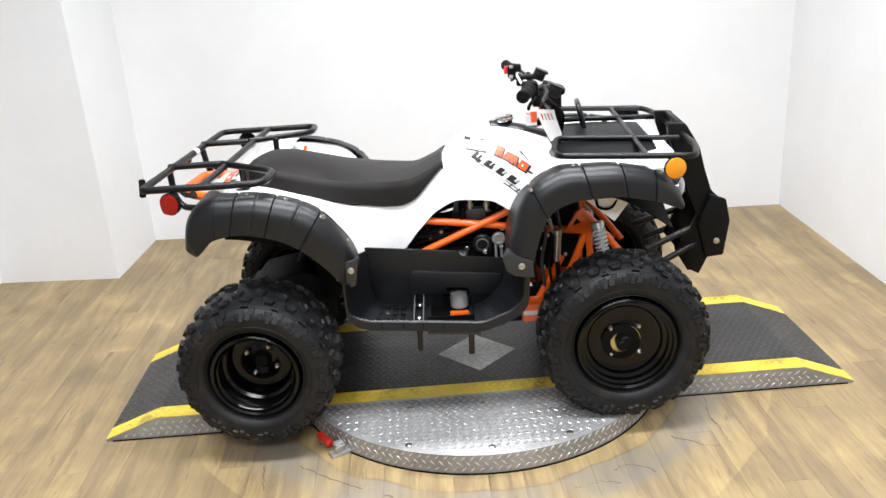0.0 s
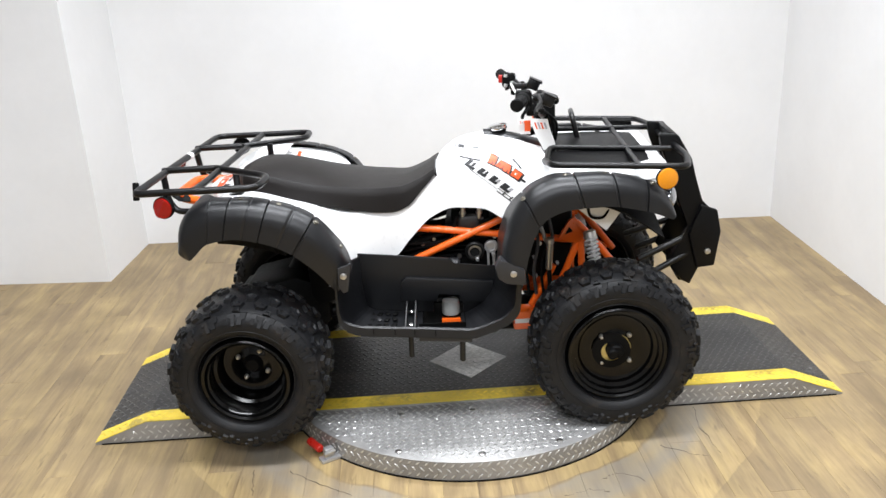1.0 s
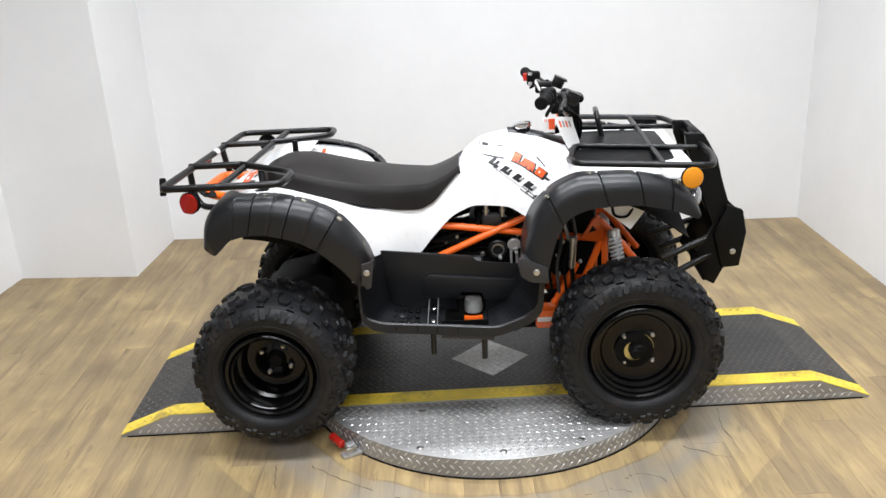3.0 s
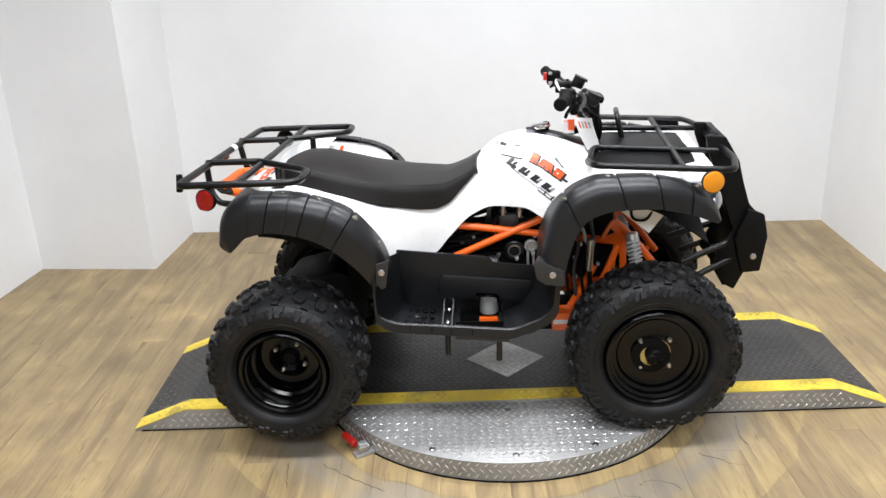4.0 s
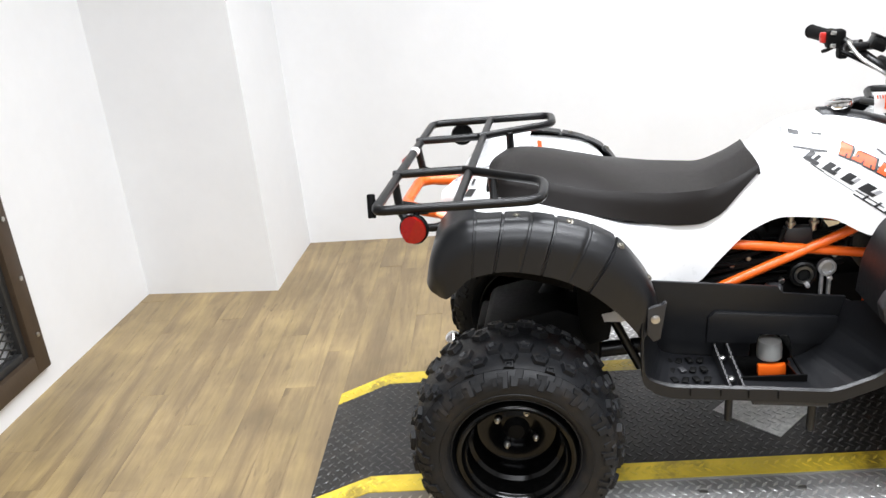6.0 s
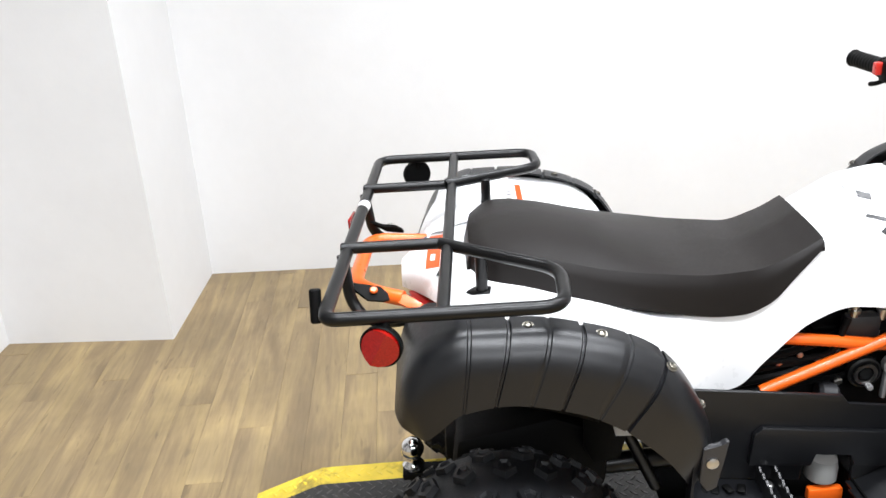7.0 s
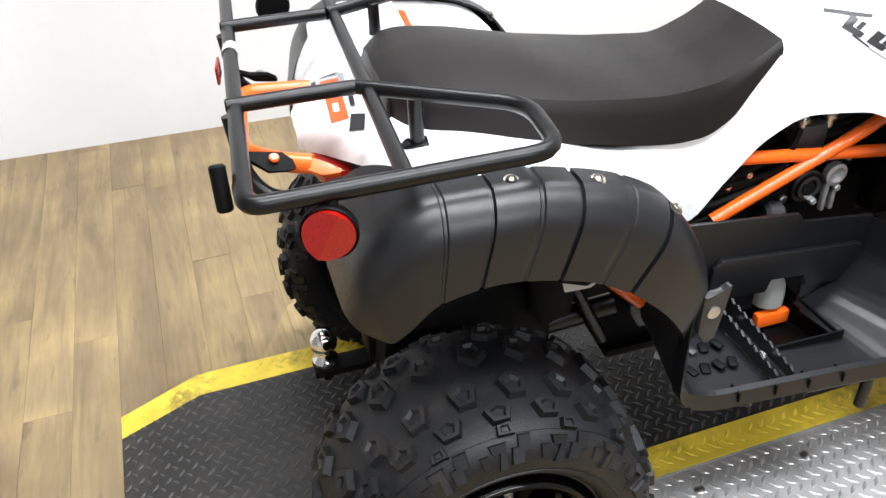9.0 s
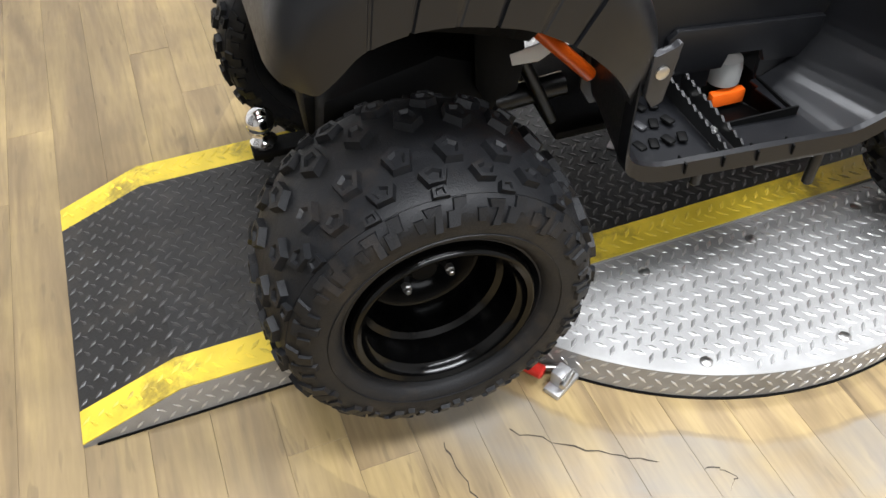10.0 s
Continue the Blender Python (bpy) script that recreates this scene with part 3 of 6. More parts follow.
# white bodywork: a shell whose sections follow five curves along the bike
cz = curve([(-0.758, 0.728), (-0.72, 0.752), (-0.64, 0.758), (-0.5, 0.71), (-0.25, 0.645), (-0.12, 0.68), (-0.075, 0.735), (-0.05, 0.775), (-0.03, 0.803), (0.03, 0.842), (0.10, 0.853), (0.18, 0.840), (0.3, 0.808), (0.6, 0.80)])
so = curve([(-0.758, 0.028), (-0.72, 0.072), (-0.62, 0.16), (-0.4, 0.165), (-0.2, 0.125), (-0.08, 0.085), (0.0, 0.10), (0.12, 0.12), (0.22, 0.16), (0.32, 0.26), (0.6, 0.27)])
sz = curve([(-0.758, 0.724), (-0.72, 0.746), (-0.62, 0.751), (-0.45, 0.713), (-0.3, 0.670), (-0.18, 0.672), (-0.08, 0.752), (-0.03, 0.783), (0.02, 0.80), (0.1, 0.808), (0.2, 0.800), (0.3, 0.803), (0.6, 0.79)])
eo = curve([(-0.758, 0.040), (-0.72, 0.100), (-0.66, 0.29), (-0.6, 0.365), (-0.42, 0.37), (-0.36, 0.33), (-0.30, 0.205), (-0.25, 0.176), (-0.18, 0.150), (-0.05, 0.150), (0.08, 0.17), (0.17, 0.235), (0.25, 0.35), (0.5, 0.365), (0.6, 0.35)])
ez = curve([(-0.758, 0.695), (-0.72, 0.705), (-0.66, 0.762), (-0.6, 0.776), (-0.45, 0.754), (-0.38, 0.70), (-0.34, 0.60), (-0.31, 0.535), (-0.27, 0.512), (-0.19, 0.517), (-0.137, 0.572), (-0.07, 0.638), (0.0, 0.665), (0.08, 0.663), (0.155, 0.637), (0.24, 0.73), (0.32, 0.795), (0.6, 0.778)])


def body_point(x, v, side):
    """v: 0 the ridge, 0.5 the shoulder, 1 the lower edge."""
    a, s, e = Vector((0, cz(x))), Vector((so(x), sz(x))), Vector((eo(x), ez(x)))
    if v < 0.5:
        t = v * 2
        p = Vector((s.x * t, a.y + (s.y - a.y) * t**2.4))
    else:
        t = (v - 0.5) * 2
        k = s + Vector((0.35 * (e.x - s.x) + 0.018, -0.004))
        p = s * (1 - t) ** 2 + k * 2 * t * (1 - t) + e * t * t
    return Vector((x, Y(side, p.x), p.y))


def shell(name, x0, x1, n, label, v0=0.0):
    bm = B()
    rows = []
    for i in range(n + 1):
        x = x0 + (x1 - x0) * i / n
        half = [v0 + (1 - v0) * k / 14 for k in range(15)]
        rows.append([body_point(x, v, -1) for v in reversed(half)] + [body_point(x, v, 1) for v in half[1:]])
    sheet(bm, rows, 0.004)
    return part(name, bm, WHITE, quad, label)


tank = shell("body_shell", -0.758, 0.60, 114, "glossy white moulded bodywork")

# black wheel-arch flares


def flare(name, tops, lows, side, inner, outer, grooves, label, n=64):
    """A moulded flare: its crest and lower edge run along the arch; grooves are shares of its length."""
    tx, tz = curve([(u, p[0]) for u, p in tops]), curve([(u, p[1]) for u, p in tops])
    lx, lz = curve([(u, p[0]) for u, p in lows]), curve([(u, p[1]) for u, p in lows])
    us = sorted([k / n for k in range(n + 1)] + [g + d for g, _ in grooves for d in (-0.006, -0.003, 0.003, 0.006)])
    rows = []
    for u in us:
        dip = 0.0
        for g, depth in grooves:
            if abs(u - g) < 0.0035:
                dip = depth
        T, L = Vector((tx(u), tz(u))), Vector((lx(u), lz(u)))
        row = []
        for k in range(13):
            t = k / 12
            i, o = inner(u), outer(u)
            if t < 0.3:
                off, q = i + (o - 0.035 - i) * t / 0.3, 0.0
            else:
                w = (t - 0.3) / 0.7
                off = o - 0.035 + 0.035 * math.sin(min(1, w * 1.6) * math.pi / 2) + 0.006 * w
                q = w**1.5
            p = T + (L - T) * q
            off -= dip * (1 if t > 0.15 else 0)
            z = p.y - dip * (1 - q)
            row.append((p.x, Y(side, off), z))
        # rolled lip
        row.append((L.x, Y(side, outer(u) - 0.012), L.y - 0.002))
        rows.append(row)
    bm = B()
    sheet(bm, rows, 0.004)
    return part(name, bm, BLACKP, quad, label)


REAR_TOP = [(0, (-0.765, 0.655)), (0.08, (-0.748, 0.720)), (0.17, (-0.708, 0.772)), (0.26, (-0.655, 0.790)), (0.40, (-0.575, 0.790)), (0.56, (-0.475, 0.772)), (0.70, (-0.388, 0.732)), (0.83, (-0.336, 0.664)), (0.93, (-0.309, 0.605)), (1, (-0.299, 0.556))]
REAR_LOW = [(0, (-0.735, 0.632)), (0.08, (-0.722, 0.635)), (0.17, (-0.702, 0.652)), (0.26, (-0.668, 0.681)), (0.40, (-0.602, 0.692)), (0.56, (-0.513, 0.675)), (0.70, (-0.448, 0.643)), (0.83, (-0.389, 0.590)), (0.93, (-0.352, 0.538)), (1, (-0.338, 0.510))]
FRONT_TOP = [(0, (0.115, 0.534)), (0.08, (0.117, 0.594)), (0.18, (0.132, 0.664)), (0.3, (0.171, 0.745)), (0.4, (0.215, 0.786)), (0.52, (0.285, 0.808)), (0.66, (0.38, 0.808)), (0.8, (0.475, 0.793)), (0.9, (0.54, 0.769)), (0.96, (0.584, 0.726)), (1, (0.602, 0.680))]
FRONT_LOW = [(0, (0.172, 0.522)), (0.08, (0.182, 0.564)), (0.18, (0.194, 0.612)), (0.3, (0.215, 0.667)), (0.4, (0.246, 0.704)), (0.52, (0.31, 0.725)), (0.66, (0.4, 0.728)), (0.8, (0.48, 0.715)), (0.9, (0.53, 0.697)), (0.96, (0.560, 0.682)), (1, (0.590, 0.668))]
RG = [(0.265, 0.0015), (0.360, 0.004), (0.453, 0.0015), (0.527, 0.005), (0.628, 0.0015), (0.712, 0.005)]
FG = [(0.33, 0.005), (0.57, 0.005), (0.72, 0.005), (0.86, 0.004)]
r_in = curve([(0, 0.20), (0.17, 0.26), (0.3, 0.35), (0.7, 0.355), (0.9, 0.32), (1, 0.30)])
r_out = curve([(0, 0.392), (0.1, 0.410), (0.25, 0.418), (0.75, 0.420), (0.88, 0.410), (1, 0.388)])
r_far = curve([(0, 0.402), (0.1, 0.424), (0.25, 0.436), (0.75, 0.438), (0.88, 0.424), (1, 0.392)])
f_in = curve([(0, 0.26), (0.2, 0.28), (0.35, 0.34), (0.8, 0.35), (1, 0.30)])
f_out = curve([(0, 0.43), (0.3, 0.42), (0.8, 0.41), (1, 0.37)])
for side in (-1, 1):
    rf = flare("rear_fender", REAR_TOP, REAR_LOW, side, r_in, r_out if side < 0 else r_far, RG, "black moulded rear wheel-arch flare with grooves")
    ff = flare("front_fender", FRONT_TOP, FRONT_LOW, side, f_in, f_out, FG, "black moulded front wheel-arch flare with grooves")
    for x, z, o in ((-0.572, 0.788, 0.378), (-0.472, 0.770, 0.380), (-0.376, 0.718, 0.39), (-0.322, 0.634, 0.360)):
        bm = B()
        spin(bm, [(0, 0.0086), (0.0015, 0.0086), (0.0018, 0.0062), (0.0045, 0.0056), (0.0052, 0.0042), (0.0038, 0.0028), (0.0038, 0)], (x, Y(side, o), z), (0.0 if x < -0.4 else 0.5, 0.35 * side, 1), 14)
        part("fender_bolt", bm, BOLT, rf, "small zinc fender bolt")
    for x, z, o in ((0.182, 0.755, 0.392), (0.297, 0.806, 0.37), (0.402, 0.804, 0.366), (0.53, 0.774, 0.375)):
        bm = B()
        spin(bm, [(0, 0.0086), (0.0015, 0.0086), (0.0018, 0.0062), (0.0045, 0.0056), (0.0052, 0.0042), (0.0038, 0.0028), (0.0038, 0)], (x, Y(side, o), z), (0.0 if x > 0.2 else -0.5, 0.35 * side, 1), 14)
        part("fender_bolt", bm, BOLT, ff, "small zinc fender bolt")

# white shoulder of the tail that runs out to the far flare
bm = B()
tx, tz = curve([(u, p[0]) for u, p in REAR_TOP]), curve([(u, p[1]) for u, p in REAR_TOP])
sheet(bm, [[(tx(u) + 0.004, Y(1, a), tz(u) + 0.004 - 0.035 * (k == 0)) for k, a in enumerate((r_in(u) * 0.35, r_in(u) - 0.05, r_out(u) - 0.115, r_out(u) - 0.088))] for u in [0.06 + 0.34 * i / 20 for i in range(21)]], 0.003)
part("tail_shoulder", bm, WHITE, quad, "white moulded tail shoulder")

# seat
st = curve([(-0.638, 0.787), (-0.60, 0.803), (-0.55, 0.808), (-0.44, 0.789), (-0.34, 0.757), (-0.235, 0.735), (-0.165, 0.733), (-0.097, 0.756), (-0.053, 0.783)])
sw = curve([(-0.638, 0.105), (-0.618, 0.138), (-0.58, 0.150), (-0.4, 0.158), (-0.25, 0.148), (-0.14, 0.126), (-0.053, 0.118)])
sb = curve([(-0.638, 0.752), (-0.6, 0.748), (-0.523, 0.731), (-0.371, 0.692), (-0.22, 0.661), (-0.18, 0.658), (-0.14, 0.671), (-0.096, 0.715), (-0.053, 0.762)])
sd = curve([(-0.638, 0.006), (-0.60, 0.010), (-0.523, 0.022), (-0.44, 0.026), (-0.34, 0.012), (-0.235, 0.003), (-0.053, 0.006)])


def seat_row(x, low=None, push=0.0):
    """One section: a gently domed top, a stitched crease, and a side panel; low flattens it for the end panels."""
    row = []
    for k in range(-16, 17):
        t, s = abs(k) / 16, 1 if k > 0 else -1
        top, w, foot = st(x), sw(x), sb(x)
        dip = sd(x)
        if t <= 0.625:
            q = t / 0.625
            off, z = w * 0.955 * q, top - dip * q**2.2
        else:
            q = (t - 0.625) / 0.375
            off = w * (0.955 + 0.045 * min(1, q * 5)) + 0.012 * q * min(1, (top - foot) / 0.06)
            z = top - dip - 0.004 * min(1, q * 5) - max(0.0, top - dip - 0.004 - foot) * q**1.1
        if low is not None:
            z = min(z, low)
        row.append((x + push, Y(s, off * (1.0 + 0.015 * (push < 0) - 0.05 * (push > 0))), z))
    return row


bm = B()
rows = [seat_row(-0.638, 0.690, -0.010), seat_row(-0.638, 0.765, -0.006), seat_row(-0.638, 0.780, -0.002)]
rows += [seat_row(-0.638 + 0.585 * i / 56) for i in range(57)]
rows += [seat_row(-0.053, 0.770, 0.004), seat_row(-0.053, 0.746, 0.006)]
sheet(bm, rows, 0.005)
part("seat", bm, SEAT, quad, "long dark vinyl bench seat", angle=22)

# rear rack
RZK, TR = 0.822, 0.0100
bm = B()
tube(bm, [(-0.845, Y(-1, 0.37), RZK), (-0.845, Y(1, 0.39), RZK), (-0.522, Y(1, 0.385), RZK), (-0.508, Y(1, 0.26), RZK), (-0.687, Y(1, 0.162), RZK)], TR, 0.035)
tube(bm, [(-0.845, Y(-1, 0.35), RZK), (-0.845, Y(-1, 0.392), RZK), (-0.522, Y(-1, 0.390), RZK), (-0.512, Y(-1, 0.275), RZK), (-0.687, Y(-1, 0.152), RZK)], TR, 0.035)
rack = part("rear_rack", bm, BLACKT, quad, "black tubular steel rear luggage rack")
for a, b in (((-0.687, Y(-1, 0.396), RZK), (-0.687, Y(1, 0.385), RZK)), ((-0.845, Y(-1, 0.152), RZK), (-0.687, Y(-1, 0.152), RZK)), ((-0.845, Y(1, 0.162), RZK), (-0.687, Y(1, 0.162), RZK))):
    bm = B()
    rod(bm, a, b, TR * 0.95)
    part("cross_tube", bm, BLACKT, rack)
for side in (-1, 1):
    bm = B()
    tube(bm, [(-0.843, Y(side, 0.156), RZK - 0.01), (-0.836, Y(side, 0.166), 0.735), (-0.812, Y(side, 0.180), 0.706), (-0.762, Y(side, 0.188), 0.704), (-0.735, Y(side, 0.186), 0.710), (-0.70, Y(side, 0.18), 0.710)], 0.0095, 0.03, steps=12)
    part("rack_stay", bm, BLACKT, rack)
    bm = B()
    px, po = (-0.624, 0.187) if side < 0 else (-0.612, 0.192)
    rod(bm, (px, Y(side, po), 0.744), (px, Y(side, po), RZK), 0.0095, 14)
    prism(bm, [(px - 0.026, Y(side, po) - 0.004), (px - 0.016, Y(side, po) - 0.014), (px + 0.012, Y(side, po) - 0.013), (px + 0.016, Y(side, po) + 0.012), (px - 0.012, Y(side, po) + 0.013)], 0.748, 0.7535, "xy", 0.002)
    part("rack_post", bm, BLACKT, rack)

# tail lamp tucked under the tail
bm = B()
prism(bm, [(-0.748, YC - 0.065), (-0.735, YC - 0.12), (-0.70, YC - 0.135), (-0.69, YC - 0.06)], 0.668, 0.700, "xy", 0.004)
part("tail_lamp", bm, REDREF, quad, "dark red tail lamp")
# orange grab bar at the tail, and the straps that hold it
GZ = 0.728
bm = B()
tube(bm, [(-0.752, Y(-1, 0.146), GZ - 0.004), (-0.800, Y(-1, 0.126), GZ), (-0.835, Y(-1, 0.085), GZ), (-0.835, Y(1, 0.105), GZ), (-0.815, Y(1, 0.132), GZ - 0.002), (-0.71, Y(1, 0.124), GZ - 0.008)], 0.0130, 0.03, steps=16)
grab = part("grab_bar", bm, ORANGE, quad, "orange enamelled tail grab bar")
bm = B()
# the near end is hammered flat and cut to a point
sheet(bm, [[(-0.756, Y(-1, 0.1325), GZ - 0.004), (-0.756, Y(-1, 0.146), GZ + 0.008), (-0.760, Y(-1, 0.158), GZ - 0.004)], [(-0.736, Y(-1, 0.138), GZ - 0.007), (-0.738, Y(-1, 0.152), GZ + 0.001), (-0.744, Y(-1, 0.172), GZ - 0.007)], [(-0.718, Y(-1, 0.1575), GZ - 0.011), (-0.7185, Y(-1, 0.1605), GZ - 0.0095), (-0.7205, Y(-1, 0.166), GZ - 0.011)]], 0.007)
part("pointed_lug", bm, ORANGE, grab, "pointed orange fixing lug")
# black straps: a drilled plate on a bent tube that hangs from the rack
for side in (-1, 1):
    bm = B()
    o = 0.150 if side < 0 else 0.158
    sheet(bm, [[(-0.838, Y(side, o - 0.002), GZ + 0.032), (-0.828, Y(side, o + 0.010), GZ + 0.024)], [(-0.812, Y(side, o - 0.008), GZ + 0.024), (-0.808, Y(side, o + 0.013), GZ + 0.006)], [(-0.788, Y(side, o - 0.006), GZ + 0.020), (-0.784, Y(side, o + 0.012), GZ + 0.002)], [(-0.776, Y(side, o + 0.000), GZ + 0.010), (-0.774, Y(side, o + 0.008), GZ + 0.002)]], 0.005)
    tab = part("strap_plate", bm, DARK, rack, "black drilled strap plate")
    bm = B()
    spin(bm, [(0, 0), (0, 0.0065), (0.003, 0.0065), (0.0045, 0.005), (0.0045, 0)], (-0.799, Y(side, o + 0.002), GZ + 0.0165), (0.12, side * 0.45, 1), 16)
    part("strap_bolt", bm, ORANGE if side < 0 else STEEL, rack)
# plug, price flag and side marks on the rear rack
bm = B()
rod(bm, (-0.865, Y(-1, 0.335), RZK - 0.034), (-0.865, Y(-1, 0.318), RZK + 0.012), 0.0088, 14)
part("rack_plug", bm, DARK, rack)
bm = B()
spin(bm, [(0, 0.0112), (0.03, 0.0112)], (-0.8285, Y(1, 0.04), RZK - 0.006), (0, 1, 0), 12)
part("rack_sticker", bm, PAPER, rack, "small white sticker round the tube")
bm = B()
box(bm, (-0.849, Y(1, 0.005), RZK - 0.036), (-0.845, Y(1, 0.060), RZK - 0.012), 0.0015)
part("rear_reflector", bm, REDREF, rack, "flat red rear reflector")

# red and amber reflectors
for side in (-1, 1):
    c = (-0.772, Y(side, 0.405), 0.784)
    ax = (-0.30, side, 0.05)
    bm = B()
    spin(bm, [(-0.010, 0), (-0.010, 0.029), (0.0, 0.030), (0.002, 0.0285)], c, ax, 36)
    hold = part("reflector_housing", bm, DARK, quad)
    bm = B()
    # one lens, folded along a slanting ridge to imitate its light and dark halves
    n = Vector(ax).normalized()
    ridge = (Vector((0.55, 0, 1)) - n * n.dot(Vector((0.55, 0, 1)))).normalized()
    cross = n.cross(ridge)
    edge = [Vector(c) + (ridge * math.cos(math.pi * k / 24) + cross * math.sin(math.pi * k / 24)) * 0.0268 for k in range(48)]
    foot = [bm.verts.new(p - n * 0.001) for p in edge]
    brim = [bm.verts.new(p + n * (0.0018 + 0.0085 * (1 - abs(math.sin(math.pi * k / 24))))) for k, p in enumerate(edge)]
    for k in range(48):
        bm.faces.new((foot[k], foot[(k + 1) % 48], brim[(k + 1) % 48], brim[k]))
    bm.faces.new(brim[:25])
    bm.faces.new(brim[24:] + brim[:1])
    part("red_reflector", bm, REDREF, hold, "round red side reflector lens folded along a ridge", smooth=False)
    bm = B()
    rod(bm, c, (c[0] + 0.01, c[1] - side * 0.012, c[2] + 0.035), 0.006)
    part("reflector_stem", bm, DARK, hold)
    c = (0.566, Y(side, 0.385), 0.787)
    ax = (0.12, side, 0.05)
    bm = B()
    spin(bm, [(-0.010, 0), (-0.010, 0.029), (0.0, 0.030), (0.002, 0.028)], c, ax, 36)
    hold = part("reflector_housing", bm, DARK, quad)
    bm = B()
    spin(bm, [(0.0, 0.029), (0.003, 0.028), (0.005, 0.024), (0.006, 0)], c, ax, 36)
    part("amber_reflector", bm, AMBER, hold, "round amber side reflector")
    # headlamp
    bm = B()
    spin(bm, [(-0.05, 0.0), (-0.05, 0.015), (-0.02, 0.028), (0.0, 0.030), (0.008, 0.025), (0.013, 0.012), (0.014, 0)], (0.590, Y(side, 0.340), 0.720), (1, side * 0.45, 0.0), 28)
    part("headlamp", bm, LENS, quad, "clear glass headlamp")
    # white inner skirt behind the flare
    bm = B()
    prism(bm, [(0.322, 0.72), (0.343, 0.686), (0.424, 0.618), (0.470, 0.680), (0.47, 0.74)], Y(side, 0.292), Y(side, 0.296), "xz", 0.001)
    part("inner_skirt", bm, WHITE, quad, "white inner fender skirt")
    bm = B()
    tube(bm, [(0.37, Y(side, 0.30), 0.70), (0.375, Y(side, 0.30), 0.66), (0.415, Y(side, 0.30), 0.655), (0.435, Y(side, 0.29), 0.69)], 0.004, 0.02, steps=6)
    part("lamp_cable", bm, DARK, quad)

# front rack
def fz(x):
    return 0.830 - 0.045 * (x - 0.26)


bm = B()
tube(bm, [(0.258, Y(-1, 0.25), fz(0.26) - 0.012), (0.264, Y(-1, 0.345), fz(0.26)), (0.622, Y(-1, 0.375), fz(0.6)), (0.654, Y(-1, 0.25), fz(0.63)), (0.632, Y(1, 0.25), fz(0.63)), (0.600, Y(1, 0.350), fz(0.6)), (0.29, Y(1, 0.375), fz(0.29)), (0.28, Y(1, 0.28), fz(0.28) - 0.012)], 0.0090, 0.03)
frack = part("front_rack", bm, BLACKT, quad, "black tubular steel front luggage rack")
for side in (-1, 1):
    bm = B()
    tube(bm, [(0.258, Y(side, 0.27), fz(0.26) - 0.012), (0.285, Y(side, 0.14), fz(0.28)), (0.632, Y(side, 0.165), fz(0.63))], 0.0085, 0.03)
    part("cross_tube", bm, BLACKT, frack)
    bm = B()
    rod(bm, (0.46, Y(side, 0.152), fz(0.46) - 0.008), (0.46, Y(side, 0.152), 0.775), 0.009)
    part("rack_post", bm, BLACKT, frack)
bm = B()
tube(bm, [(0.398, Y(1, 0.02), 0.78), (0.372, Y(1, 0.02), 0.886), (0.372, Y(1, 0.16), 0.886), (0.398, Y(1, 0.16), 0.78)], 0.0085, 0.03)
part("rack_hoop", bm, BLACKT, frack)
bm = B()
rod(bm, (0.495, Y(-1, 0.365), fz(0.495)), (0.495, Y(1, 0.36), fz(0.495)), 0.0085)
part("cross_tube", bm, BLACKT, frack)
bm = B()
spin(bm, [(-0.01, 0), (-0.01, 0.026), (0.0, 0.026), (0.004, 0.018), (0.004, 0)], (0.53, Y(1, 0.36), fz(0.53) - 0.028), (0, -1, 0), 24)
part("rack_knob", bm, DARK, frack)

# black lid on the front bodywork
bm = B()
rows = []
for i in range(25):
    x = 0.27 + 0.30 * i / 24
    e = 0.155 + 0.05 * math.sin(math.pi * i / 24) if 0 < i < 24 else 0.13
    rows.append([(x, YC + e * k / 8 * (1.32 if k < 0 else 1.0), max(cz(x), sz(x)) + 0.014 - 0.016 * abs(k / 8) ** 3 - (0.012 if i in (0, 24) else 0)) for k in range(-8, 9)])
sheet(bm, rows, 0.006)
part("front_lid", bm, SATIN, quad, "black moulded front storage lid")

# tank console and filler cap
bm = B()
rows = []
for i in range(17):
    x = 0.10 + 0.175 * i / 16
    w = 0.028 + 0.03 * (i / 16) ** 2
    rows.append([(x, YC + w * k / 5, cz(x) + 0.010 - 0.010 * abs(k / 5) ** 2.5) for k in range(-5, 6)])
sheet(bm, rows, 0.006)
part("tank_console", bm, BLACKP, quad, "black tank console strip")
bm = B()
spin(bm, [(0, 0.024), (0.012, 0.026), (0.016, 0.028)], (0.146, YC, 0.850), (-0.12, 0, 1), 28)
cap = part("filler_neck", bm, DARK, quad)
bm = B()
spin(bm, [(0.012, 0.0), (0.012, 0.029), (0.018, 0.030), (0.024, 0.028), (0.027, 0.02), (0.028, 0)], (0.146, YC, 0.850), (-0.12, 0, 1), 28)
part("filler_cap", bm, CHROME, cap, "bright chromed filler cap")

